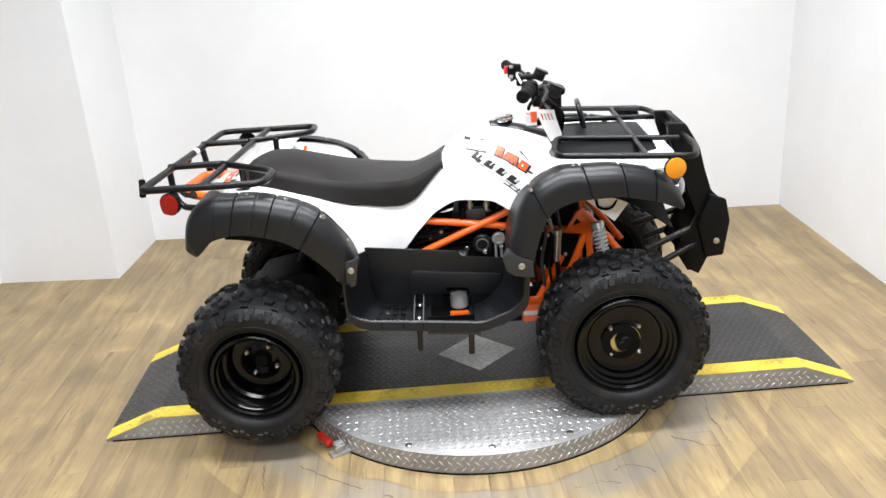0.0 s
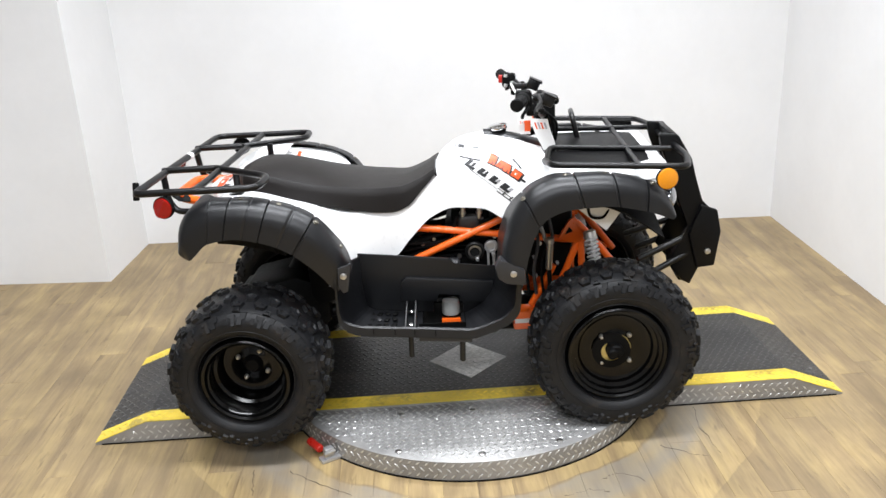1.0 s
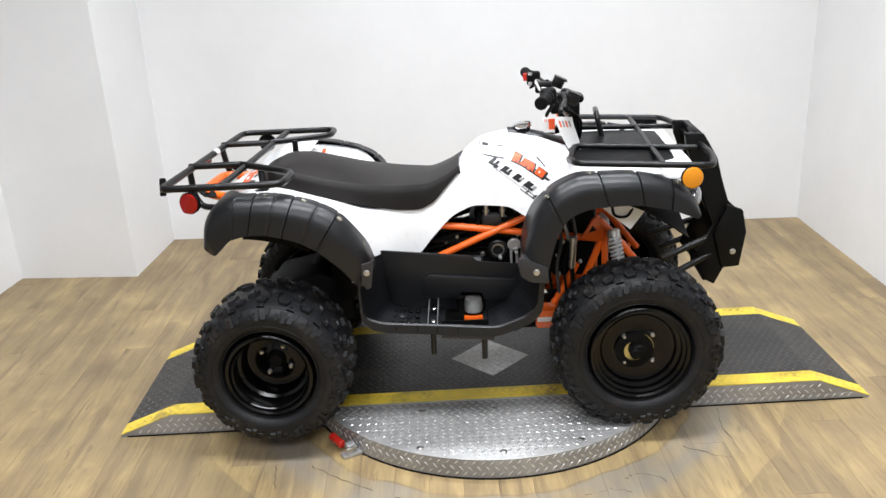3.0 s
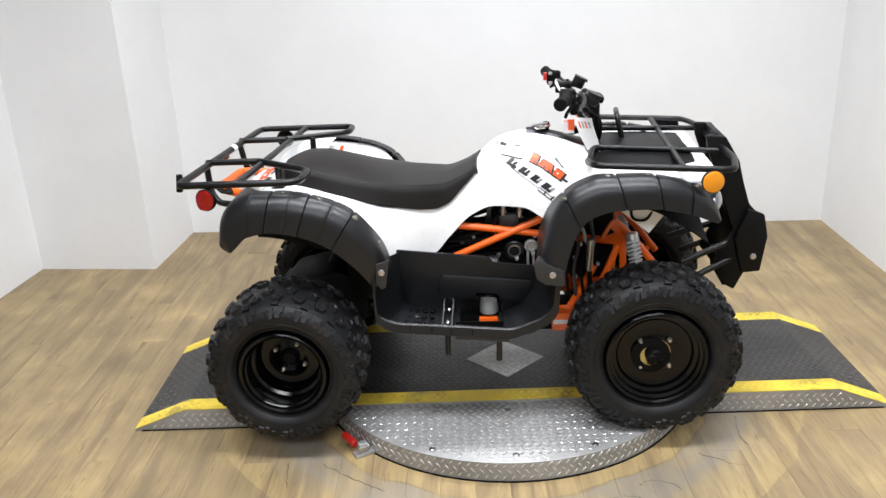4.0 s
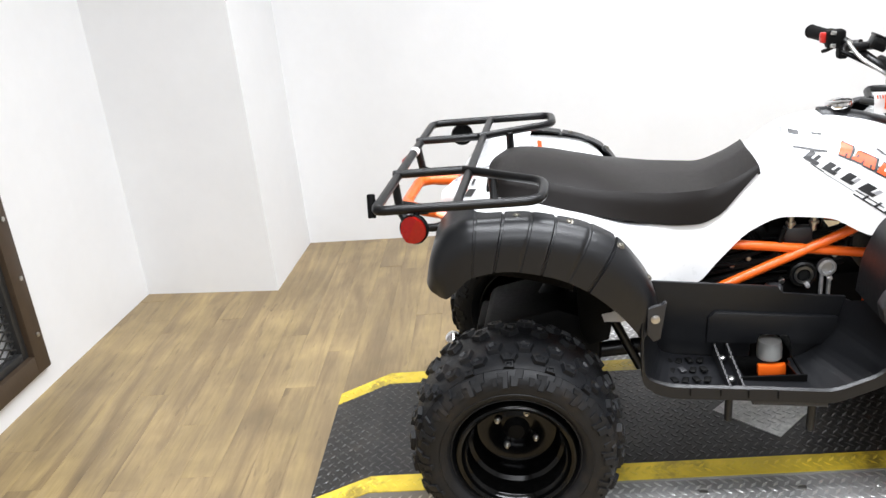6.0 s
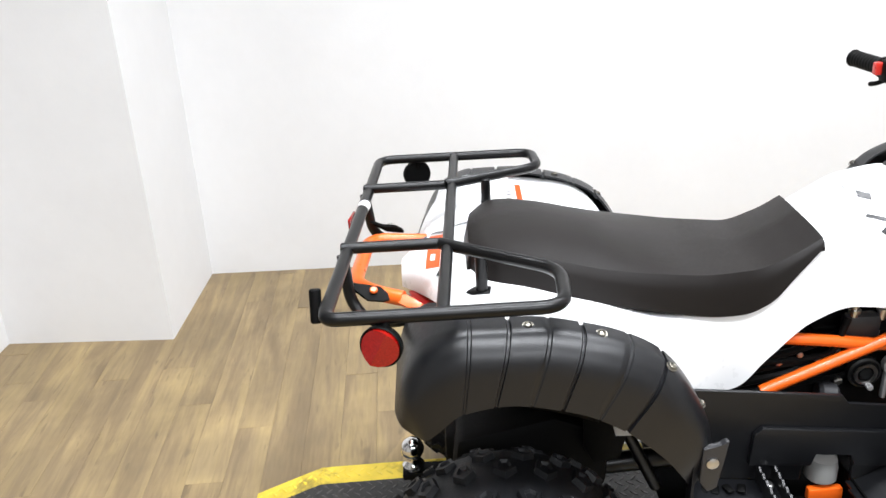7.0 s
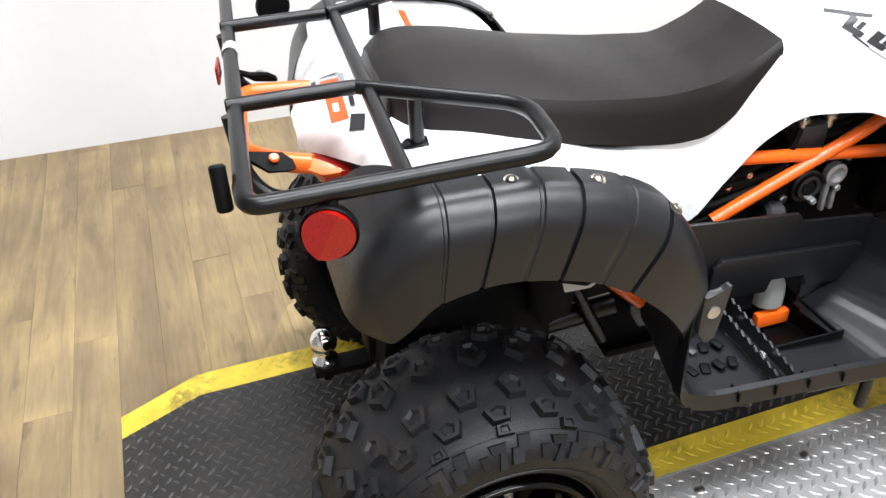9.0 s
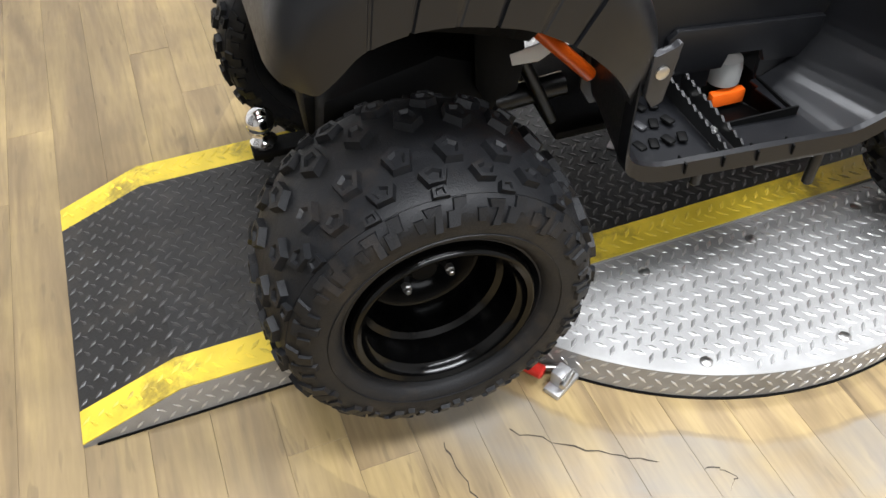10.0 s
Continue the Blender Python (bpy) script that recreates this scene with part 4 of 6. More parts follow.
# handlebar
bm = B()
tube(bm, [(0.176, Y(-1, 0.36), 0.998), (0.215, Y(-1, 0.22), 0.985), (0.278, Y(-1, 0.10), 0.915), (0.264, Y(1, 0.10), 0.918), (0.184, Y(1, 0.24), 0.985), (0.150, Y(1, 0.365), 0.988)], 0.011, 0.05)
bar = part("handlebar", bm, BLACKT, quad, "black tubular handlebar")
bm = B()
rod(bm, (0.262, Y(-1, 0.15), 0.937), (0.262, Y(1, 0.15), 0.937), 0.009)
part("cross_brace", bm, BLACKT, bar)
for side in (-1, 1):
    gx, gz, go = (0.173, 0.999, -0.042) if side < 0 else (0.146, 0.988, -0.040)
    bm = B()
    ribs = [(0, 0), (0, 0.014), (0.003, 0.0175)]
    for k in range(9):
        ribs += [(0.010 + k * 0.010, 0.0165), (0.014 + k * 0.010, 0.0155), (0.016 + k * 0.010, 0.0165)]
    ribs += [(0.106, 0.0205), (0.112, 0.0205), (0.113, 0.012)]
    spin(bm, ribs, (gx - 0.002, Y(side, 0.412 + go), gz), (0.24, -side, -0.05), 20)
    part("grip", bm, DARK, bar, "black ribbed rubber grip")
    bm = B()
    px, pz = gx + 0.030, gz - 0.005
    rx = px + (0.026 if side > 0 else 0.020)
    box(bm, (px - 0.022, Y(side, 0.275 + go) - 0.020, pz - 0.024), (px + 0.022, Y(side, 0.275 + go) + 0.020, pz + 0.020), 0.008)
    box(bm, (px + 0.005, Y(side, 0.272 + go) - 0.018, pz - 0.05), (px + 0.030, Y(side, 0.272 + go) + 0.018, pz - 0.015), 0.007)
    part("switch_pod", bm, DARK, bar, "black switch housing")
    bm = B()
    tip, rz = Matrix.Rotation(radians(26), 3, "Y"), pz - (0.016 if side < 0 else 0.004)
    box(bm, (rx + 0.034, Y(side, 0.20 + go) - 0.024, rz - 0.022), (rx + 0.072, Y(side, 0.20 + go) + 0.020, rz + 0.008), 0.005, tip)
    box(bm, (rx + 0.040, Y(side, 0.20 + go) - 0.027, rz + 0.003), (rx + 0.084, Y(side, 0.20 + go) + 0.023, rz + 0.009), 0.002, tip)
    box(bm, (px + 0.004, Y(side, 0.20 + go) - 0.014, pz - 0.024), (rx + 0.055, Y(side, 0.20 + go) + 0.014, pz - 0.006), 0.006)
    part("brake_reservoir", bm, BLACKT, bar, "black square brake-fluid reservoir")
    bm = B()
    tube(bm, [(px + 0.045, Y(side, 0.215 + go), pz - 0.006), (px + 0.05, Y(side, 0.27 + go), pz - 0.014), (px + 0.022, Y(side, 0.36 + go), pz - 0.022), (px + 0.02, Y(side, 0.405 + go), pz - 0.02)], 0.0055, 0.03, steps=8)
    part("brake_lever", bm, BLACKT, bar, "black brake lever")
    for dy, dz in ((0.012, 0.014), (0.012, -0.016)):
        bm = B()
        rod(bm, (px - 0.004, Y(side, 0.235 + go + dy), pz + dz), (px - 0.016, Y(side, 0.235 + go + dy), pz + dz + 0.002), 0.005, 8)
        part("clamp_bolt", bm, STEEL, bar)
    bm = B()
    tube(bm, [(px + 0.012, Y(side, 0.300 + go), pz - 0.020), (px - 0.008, Y(side, 0.330 + go), pz - 0.036), (px - 0.012, Y(side, 0.350 + go), pz - 0.040)], 0.0048, 0.01, steps=8)
    part("choke_lever", bm, DARK, bar, "short black lever below the switches")
    bm = B()
    tube(bm, [(px + 0.030, Y(side, 0.215 + go), pz - 0.014), (px + 0.006, Y(side, 0.180 + go), pz + 0.006), (px + 0.024, Y(side, 0.135 + go), pz - 0.030), (0.275, Y(side, 0.06), 0.90)], 0.0045, 0.03, steps=8)
    part("brake_hose", bm, STEEL, bar, "braided steel brake hose")
    if side > 0:
        bm = B()
        box(bm, (px - 0.034, Y(side, 0.284 + go) - 0.010, pz - 0.010), (px - 0.012, Y(side, 0.284 + go) + 0.010, pz + 0.014), 0.003)
        part("switch_button", bm, RED, bar, "red engine-stop switch")
    for k in range(3):
        bm = B()
        tube(bm, [(px + 0.01, Y(side, 0.24 - 0.02 * k), pz - 0.03), (px + 0.07 + 0.01 * k, Y(side, 0.16 + go), pz - 0.05 - 0.012 * k), (0.30 + 0.012 * k, Y(side, 0.08 + go), 0.87), (0.315, Y(side, 0.05 + go), 0.80)], 0.0042, 0.05, steps=6)
        part("control_cable", bm, DARK, bar, "black control cable")
bm = B()
box(bm, (0.25, YC - 0.055, 0.885), (0.315, YC + 0.055, 0.945), 0.014)
box(bm, (0.262, YC - 0.035, 0.94), (0.33, YC + 0.035, 0.962), 0.008, Matrix.Rotation(radians(20), 3, "Y"))
part("bar_clamp", bm, DARK, bar, "black handlebar clamp with dash")
bm = B()
rod(bm, (0.262, YC - 0.006, 0.905), (0.315, YC, 0.77), 0.017)
part("steering_stem", bm, ORANGE, quad, "orange enamelled steering stem")
# paper tags tied to the bar, each a slightly wavy card with bars of print near its top
for pts, label in (([(0.241, -0.050, 0.898), (0.284, -0.135, 0.912), (0.304, -0.150, 0.806), (0.276, -0.125, 0.794)], "white paper sales tag with red print"), ([(0.205, -0.030, 0.893), (0.232, -0.034, 0.893), (0.242, -0.034, 0.846), (0.210, -0.030, 0.846)], "small white paper tag")):
    c0, c1, c2, c3 = [Vector((x, YC + y, z)) for x, y, z in pts]
    n = (c1 - c0).cross(c3 - c0).normalized()
    n = n if n.y < 0 else -n

    def on_card(u, v):
        return c0.lerp(c1, u).lerp(c3.lerp(c2, u), v) + n * 0.004 * math.sin(v * 5 + u)

    bm = B()
    sheet(bm, [[on_card(i / 6, j / 10) for i in range(7)] for j in range(11)], 0.0006)
    tag = part("paper_tag", bm, PAPER, quad, label)
    for k in range(4):
        u = 0.16 + 0.19 * k
        bm = B()
        sheet(bm, [[on_card(u + 0.10 * i + 0.03 * j, 0.10 + 0.17 * j) + n * 0.0012 for i in (0, 1)] for j in (0, 1)], 0.0004)
        part("print_mark", bm, INKGREY if k % 2 else ORDECAL, tag)
bm = B()
box(bm, (0.222, YC - 0.052, 0.86), (0.240, YC - 0.049, 0.892), 0.0005)
part("orange_tag", bm, ORDECAL, quad, "orange cord tag on the bar")

GROOVES = (-0.245, -0.185, -0.130, -0.072)
# footwells: a tub from an inner path to an outer one
IN = [(-0.290, 0.545), (-0.286, 0.42), (-0.278, 0.378), (-0.25, 0.366), (-0.10, 0.350), (0.015, 0.341), (0.060, 0.366), (0.105, 0.425), (0.118, 0.485)]
OUT = [(-0.334, 0.591), (-0.336, 0.476), (-0.333, 0.428), (-0.285, 0.408), (-0.096, 0.394), (0.039, 0.382), (0.122, 0.414), (0.15, 0.446), (0.164, 0.576)]
for side in (-1, 1):
    bm = B()
    A, Z = rounded([(x, 0, z) for x, z in IN], 0.02, 3), rounded([(x, 0, z) for x, z in OUT], 0.02, 3)
    A = [a.lerp(b, k / 6) for a, b in zip(A, A[1:]) for k in range(6)] + A[-1:]
    Z = [a.lerp(b, k / 6) for a, b in zip(Z, Z[1:]) for k in range(6)] + Z[-1:]
    rows = []
    for p, q in zip(A, Z):
        row = []
        for t, off in ((0, 0.20), (0.06, 0.222), (0.5, 0.305), (0.86, 0.376), (1.0, 0.396)):
            v = p.lerp(q, t)
            low = t if t == 1.0 else t * (0.12 + 0.88 * min(1, max(0, (q.z - 0.412) / 0.06)))
            row.append((v.x, Y(side, off), p.z + (q.z - p.z) * low))
        d = Vector((0.0, 0, -0.027)) if -0.318 < q.x < 0.10 else Vector((-0.006 if q.x < 0 else 0.016, 0, -0.02 if q.z < 0.47 else 0.0))
        e = q + d
        row += [(q.x + d.x * 0.1, Y(side, 0.404), q.z + d.z * 0.1), (e.x, Y(side, 0.408), e.z), (e.x, Y(side, 0.385), e.z)]
        rows.append(row)
    fs = sheet(bm, rows)
    gap = [f for f in fs if -0.112 < f.calc_center_median().x < 0.004 and 0.15 < abs(f.calc_center_median().y - YC) < 0.29 and f.calc_center_median().z < 0.42]
    bmesh.ops.delete(bm, geom=gap, context="FACES")
    bmesh.ops.recalc_face_normals(bm, faces=bm.faces[:])
    bmesh.ops.solidify(bm, geom=bm.faces[:], thickness=0.0035)
    well = part("footwell", bm, BLACKP, quad, "black moulded footwell tub", angle=28)
    # inner wall with a stepped top and a proud lower panel
    bm = B()
    prism(bm, [(-0.305, 0.552), (-0.024, 0.522), (-0.012, 0.503), (0.120, 0.490), (0.116, 0.36), (0.095, 0.335), (0.012, 0.342), (0.012, 0.405), (-0.078, 0.412), (-0.078, 0.350), (-0.285, 0.368), (-0.303, 0.40)], Y(side, 0.192), Y(side, 0.199), "xz", 0.0015)
    part("side_wall", bm, BLACKP, well)
    bm = B()
    prism(bm, [(-0.176, 0.395), (-0.172, 0.458), (-0.157, 0.472), (0.104, 0.446), (0.102, 0.375), (0.006, 0.384), (0.003, 0.410), (-0.064, 0.416), (-0.066, 0.388)], Y(side, 0.199), Y(side, 0.211), "xz", 0.003)
    part("kick_panel", bm, BLACKP, well)
    # reservoir bottle and bracket seen through the cut-out
    bm = B()
    spin(bm, [(0, 0), (0, 0.025), (0.003, 0.028), (0.026, 0.028), (0.044, 0.025), (0.049, 0.015), (0.052, 0)], (-0.026, Y(side, 0.168), 0.330), (0, 0, 1), 22)
    part("reservoir_bottle", bm, TANKP, well, "translucent grey reservoir bottle")
    bm = B()
    box(bm, (-0.056, Y(side, 0.188) - 0.008, 0.296), (0.006, Y(side, 0.188) + 0.008, 0.322), 0.003)
    part("orange_bracket", bm, ORANGE, well, "orange enamelled bracket")
    bm = B()
    rows = [[(x, Y(side, 0.075), 0.264), (x, Y(side, 0.15), 0.268), (x, Y(side, 0.304), 0.318), (x, Y(side, 0.306), 0.362)] for x in (-0.122, -0.04, 0.016)]
    sheet(bm, rows, 0.003)
    for x in (-0.122, 0.013):
        prism(bm, [(Y(side, 0.075), 0.264), (Y(side, 0.304), 0.316), (Y(side, 0.304), 0.352), (Y(side, 0.205), 0.348), (Y(side, 0.075), 0.348)], x, x + 0.003, "yz")
    part("floor_recess", bm, DARK, well, "dark sunken tray in the footwell floor", smooth=False)
    # toothed foot peg
    for x in (-0.158, -0.131):
        bm = B()
        n = 20
        out = [(Y(side, 0.205), 0.362)] + [(Y(side, 0.205 + 0.170 * k / n), 0.391 - 0.011 * k / n + (0.005 if k % 2 else 0)) for k in range(n + 1)] + [(Y(side, 0.375), 0.364)]
        prism(bm, out, x - 0.002, x + 0.002, "yz")
        part("peg_blade", bm, PEG, well, "toothed dark steel foot-peg blade", smooth=False)
    for off in (0.23, 0.32):
        bm = B()
        spin(bm, [(0, 0.008), (0.004, 0.008), (0.007, 0.005), (0.007, 0)], (-0.1445, Y(side, off), 0.366), (0, 0, 1), 12)
        part("peg_bolt", bm, STEEL, well)
    # raised curls of the heel grille
    for i in range(4):
        for j in range(3):
            bm = B()
            x, off = -0.262 + i * 0.023, 0.232 + j * 0.043
            zz = 0.3635 + (off - 0.21) * 0.03
            box(bm, (x - 0.007, Y(side, off) - 0.011, zz), (x + 0.007, Y(side, off) + 0.011, zz + 0.006 - 0.002 * ((i + j) % 2)), 0.003, Matrix.Rotation(radians(18 * (-1) ** (i + j)), 3, "Z"))
            part("heel_cleat", bm, GREYP if (i, j) == (1, 1) else DARK, well)
    # thin dark strips stand in for shade in the outer rim's moulding grooves
    for x in GROOVES:
        z = 0.394 - 0.085 * (x + 0.096)
        bm = B()
        box(bm, (x - 0.0012, Y(side, 0.398) - 0.0115, z - 0.020), (x + 0.0012, Y(side, 0.398) + 0.0108, z - 0.0035), 0.0004)
        part("rim_shade_strip", bm, DARK, well)
    # corner brackets
    bm = B()
    prism(bm, [(-0.328, 0.590), (-0.330, 0.532), (-0.318, 0.514), (-0.304, 0.520), (-0.295, 0.580), (-0.291, 0.600), (-0.296, 0.601), (-0.301, 0.593), (-0.312, 0.590)], Y(side, 0.398), Y(side, 0.4085), "xz", 0.002)
    part("corner_bracket", bm, GREYP, well, "grey moulded corner bracket")
    bm = B()
    prism(bm, [(0.098, 0.578), (0.112, 0.606), (0.134, 0.586), (0.178, 0.570), (0.183, 0.522), (0.13, 0.528), (0.106, 0.545)], Y(side, 0.405), Y(side, 0.438), "xz", 0.005)
    part("corner_bracket", bm, GREYP, well, "grey moulded corner bracket")
    for x, z in ((-0.314, 0.565), (0.148, 0.558)):
        bm = B()
        spin(bm, [(0, 0.009), (0.003, 0.009), (0.005, 0.005), (0.005, 0)], (x, Y(side, 0.408 if x < 0 else 0.437), z), (0, side, 0), 16)
        part("bracket_bolt", bm, STEEL, well)
    # stubs under the tub
    for x, off, z0, z1 in ((-0.146, 0.315, 0.355, 0.262), (0.003, 0.385, 0.352, 0.278)):
        bm = B()
        rod(bm, (x, Y(side, off), z0), (x - 0.002, Y(side, off), z1), 0.0085)
        part("peg_stub", bm, PEG, well)
    bm = B()
    prism(bm, [(-0.12, 0.366), (0.03, 0.354), (0.03, 0.340), (-0.12, 0.352)], Y(side, 0.376), Y(side, 0.398), "xz", 0.003)
    part("under_plate", bm, GREYP, well)

# orange frame; it and the engine sit a little further back and higher
PLACE[quad.name] += Vector((0.012, 0, 0.004))
FT = 0.0110
for side in (-1, 1):
    runs = (
        [(-0.125, Y(side, 0.135), 0.500), (0.16, Y(side, 0.13), 0.622), (0.30, Y(side, 0.11), 0.69)],
        [(-0.20, Y(side, 0.125), 0.612), (-0.06, Y(side, 0.128), 0.598), (0.395, Y(side, 0.125), 0.535)],
        [(0.388, Y(side, 0.135), 0.555), (0.337, Y(side, 0.135), 0.425), (0.285, Y(side, 0.135), 0.33), (0.22, Y(side, 0.13), 0.285)],
        [(0.305, Y(side, 0.15), 0.47), (0.278, Y(side, 0.15), 0.415), (0.235, Y(side, 0.15), 0.34)],
        [(0.375, Y(side, 0.14), 0.60), (0.43, Y(side, 0.15), 0.54), (0.53, Y(side, 0.15), 0.41)],
        [(0.388, Y(side, 0.14), 0.56), (0.394, Y(side, 0.14), 0.45), (0.38, Y(side, 0.14), 0.30)],
        [(0.20, Y(side, 0.13), 0.30), (0.60, Y(side, 0.12), 0.30)],
        [(-0.20, Y(side, 0.125), 0.612), (-0.30, Y(side, 0.125), 0.62), (-0.40, Y(side, 0.11), 0.66)],
        [(-0.30, Y(side, 0.13), 0.30), (-0.40, Y(side, 0.14), 0.52), (-0.55, Y(side, 0.12), 0.67)],
    )
    for k, pts in enumerate(runs):
        bm = B()
        tube(bm, pts, FT, 0.04)
        part("frame_tube", bm, BLACKT if k > 7 else ORANGE, quad, "black enamelled frame tube" if k > 7 else "orange enamelled frame tube")
    # gusset, its shaded hole drawn as a dark patch, and small tabs
    bm = B()
    prism(bm, [(0.318, 0.550), (0.350, 0.606), (0.370, 0.620), (0.386, 0.594), (0.414, 0.574), (0.410, 0.540), (0.368, 0.536)], Y(side, 0.138), Y(side, 0.150), "xz", 0.003)
    gus = part("frame_gusset", bm, ORANGE, quad, "orange pressed-steel gusset")
    bm = B()
    prism(bm, [(0.352, 0.588), (0.340, 0.565), (0.364, 0.574)], Y(side, 0.150), Y(side, 0.1512), "xz")
    part("gusset_dark_patch", bm, DARK, gus)
    # lower rail boxes with a white band
    bm = B()
    box(bm, (0.176, Y(side, 0.16) - 0.035, 0.276), (0.40, Y(side, 0.16) + 0.03, 0.336), 0.006)
    rail = part("frame_rail", bm, ORANGE, quad, "orange enamelled lower frame rail")
    bm = B()
    box(bm, (0.180, Y(side, 0.1945) - 0.002, 0.300), (0.33, Y(side, 0.1945) + 0.002, 0.314))
    part("rail_label", bm, PAPER, rail, "white band sticker")
    # suspension arm, spring and damper
    for x0, x1, z0 in ((0.32, 0.40, 0.30), (0.52, 0.44, 0.30), (0.36, 0.41, 0.42), (0.50, 0.44, 0.42)):
        bm = B()
        rod(bm, (x0, Y(side, 0.14), z0), (x1, Y(side, 0.36), z0 - 0.02), 0.011)
        part("suspension_arm", bm, ORANGE, quad)
    bm = B()
    rod(bm, (0.407, Y(side, 0.185), 0.588), (0.440, Y(side, 0.27), 0.36), 0.009)
    shock = part("shock_absorber", bm, STEEL, quad, "coil-over shock absorber with pale spring")
    bm = B()
    a, b = Vector((0.409, Y(side, 0.192), 0.570)), Vector((0.434, Y(side, 0.255), 0.39))
    axis = (b - a).normalized()
    u = axis.orthogonal().normalized()
    w = axis.cross(u)
    tube(bm, [a.lerp(b, k / 110) + (u * math.cos(k * 0.95) + w * math.sin(k * 0.95)) * 0.0175 for k in range(111)], 0.0040, 0.0001, steps=6)
    part("spring", bm, SPRING, shock, "pale grey coil spring")
    bm = B()
    rod(bm, a - axis * 0.018, a + axis * 0.010, 0.0195, 16)
    part("shock_cap", bm, STEEL, shock)
    bm = B()
    rod(bm, (0.288, Y(side, 0.20), 0.56), (0.284, Y(side, 0.20), 0.475), 0.0105, 12)
    rod(bm, (0.288, Y(side, 0.20), 0.575), (0.288, Y(side, 0.20), 0.555), 0.013, 12)
    part("hose_coupling", bm, STEEL, quad, "grey metal hose coupling")
    bm = B()
    tube(bm, [(0.285, Y(side, 0.20), 0.48), (0.29, Y(side, 0.19), 0.40), (0.25, Y(side, 0.17), 0.34)], 0.007, 0.03, steps=8)
    part("hose", bm, DARK, quad)
    # drive shafts and hubs
    bm = B()
    rod(bm, (FX, Y(side, 0.20), FZ + 0.01), (FX, Y(side, 0.42), FZ), 0.016)
    spin(bm, [(0, 0.05), (0.03, 0.055), (0.035, 0.03)], (FX, Y(side, 0.36), FZ), (0, side, 0), 24)
    part("front_axle", bm, DARK, quad)

# engine
bm = B()
box(bm, (-0.16, YC - 0.085, 0.34), (0.22, YC + 0.085, 0.50), 0.025)
engine = part("engine_block", bm, DARK, quad, "dark air-cooled engine with alloy covers")
for k in range(7):
    bm = B()
    box(bm, (-0.02, YC - 0.085, 0.505 + k * 0.014), (0.14, YC + 0.085, 0.511 + k * 0.014), 0.002)
    part("cooling_fin", bm, DARK, engine)
bm = B()
box(bm, (0.0, YC - 0.06, 0.49), (0.12, YC + 0.06, 0.63), 0.01)
part("cylinder", bm, DARK, engine)
for side in (-1, 1):
    # the alloy cover takes a dark colour for the shade it sits in
    bm = B()
    spin(bm, [(0, 0.030), (0.012, 0.030), (0.014, 0.026), (0.010, 0.024), (0.010, 0.012), (0.016, 0.010), (0.016, 0)], (0.068, Y(side, 0.10), 0.511), (0, side, 0), 26)
    part("pulley_cover", bm, PEG, engine, "round alloy cover coloured dark for its shade, with bright rim")
    bm = B()
    spin(bm, [(0.0, 0.021), (0.003, 0.021), (0.003, 0.015), (0, 0.015)], (0.068, Y(side, 0.115), 0.511), (0, side, 0), 24)
    part("cover_ring", bm, STEEL, engine)
    bm = B()
    spin(bm, [(0, 0.020), (0.012, 0.020), (0.014, 0.014), (0.008, 0.012), (0.008, 0)], (0.118, Y(side, 0.105), 0.526), (0, side, 0), 22)
    box(bm, (0.105, Y(side, 0.108) - 0.006, 0.455), (0.113, Y(side, 0.108) + 0.006, 0.515), 0.003)
    box(bm, (0.122, Y(side, 0.108) - 0.006, 0.455), (0.130, Y(side, 0.108) + 0.006, 0.515), 0.003)
    part("chain_tensioner", bm, ALLOY, engine, "bright alloy tensioner arm")
    bm = B()
    box(bm, (0.02, Y(side, 0.10) - 0.015, 0.575), (0.085, Y(side, 0.10) + 0.015, 0.628), 0.012)
    part("carburettor", bm, GREYP, engine, "grey carburettor")
    for x in (0.035, 0.085):
        bm = B()
        rod(bm, (x, Y(side, 0.105), 0.615), (x + 0.002, Y(side, 0.105), 0.66), 0.007, 10)
        spin(bm, [(0, 0.011), (0.006, 0.011), (0.006, 0.006)], (x + 0.001, Y(side, 0.105), 0.632), (0, 0, 1), 12)
        part("fuel_union", bm, STEEL, engine)
    for k in range(5):
        bm = B()
        z = 0.50 + 0.022 * k
        tube(bm, [(-0.18, Y(side, 0.10), z - 0.03), (-0.06, Y(side, 0.115), z), (0.03, Y(side, 0.10), z + 0.03 * (k % 2)), (0.16, Y(side, 0.09), z + 0.03)], 0.006 + 0.002 * (k % 2), 0.05, steps=7)
        part("wiring", bm, DARK, engine, "black hose and wiring")
    bm = B()
    rod(bm, (-0.015, Y(side, 0.115), 0.475), (0.02, Y(side, 0.118), 0.472), 0.024, 20)
    part("starter_motor", bm, GREYP, engine)
PLACE[quad.name] -= Vector((0.012, 0, 0.004))
# battery box and airbox filling the middle
bm = B()
box(bm, (-0.42, YC - 0.11, 0.46), (-0.17, YC + 0.11, 0.66), 0.02)
part("airbox", bm, DARK, quad, "black plastic airbox")
bm = B()
box(bm, (0.22, YC - 0.10, 0.40), (0.36, YC + 0.10, 0.72), 0.02)
part("front_box", bm, DARK, quad, "black equipment box behind the steering stem")
bm = B()
box(bm, (-0.30, YC - 0.13, 0.245), (0.50, YC + 0.13, 0.262), 0.006)
part("skid_plate", bm, DARK, quad, "black belly skid plate")

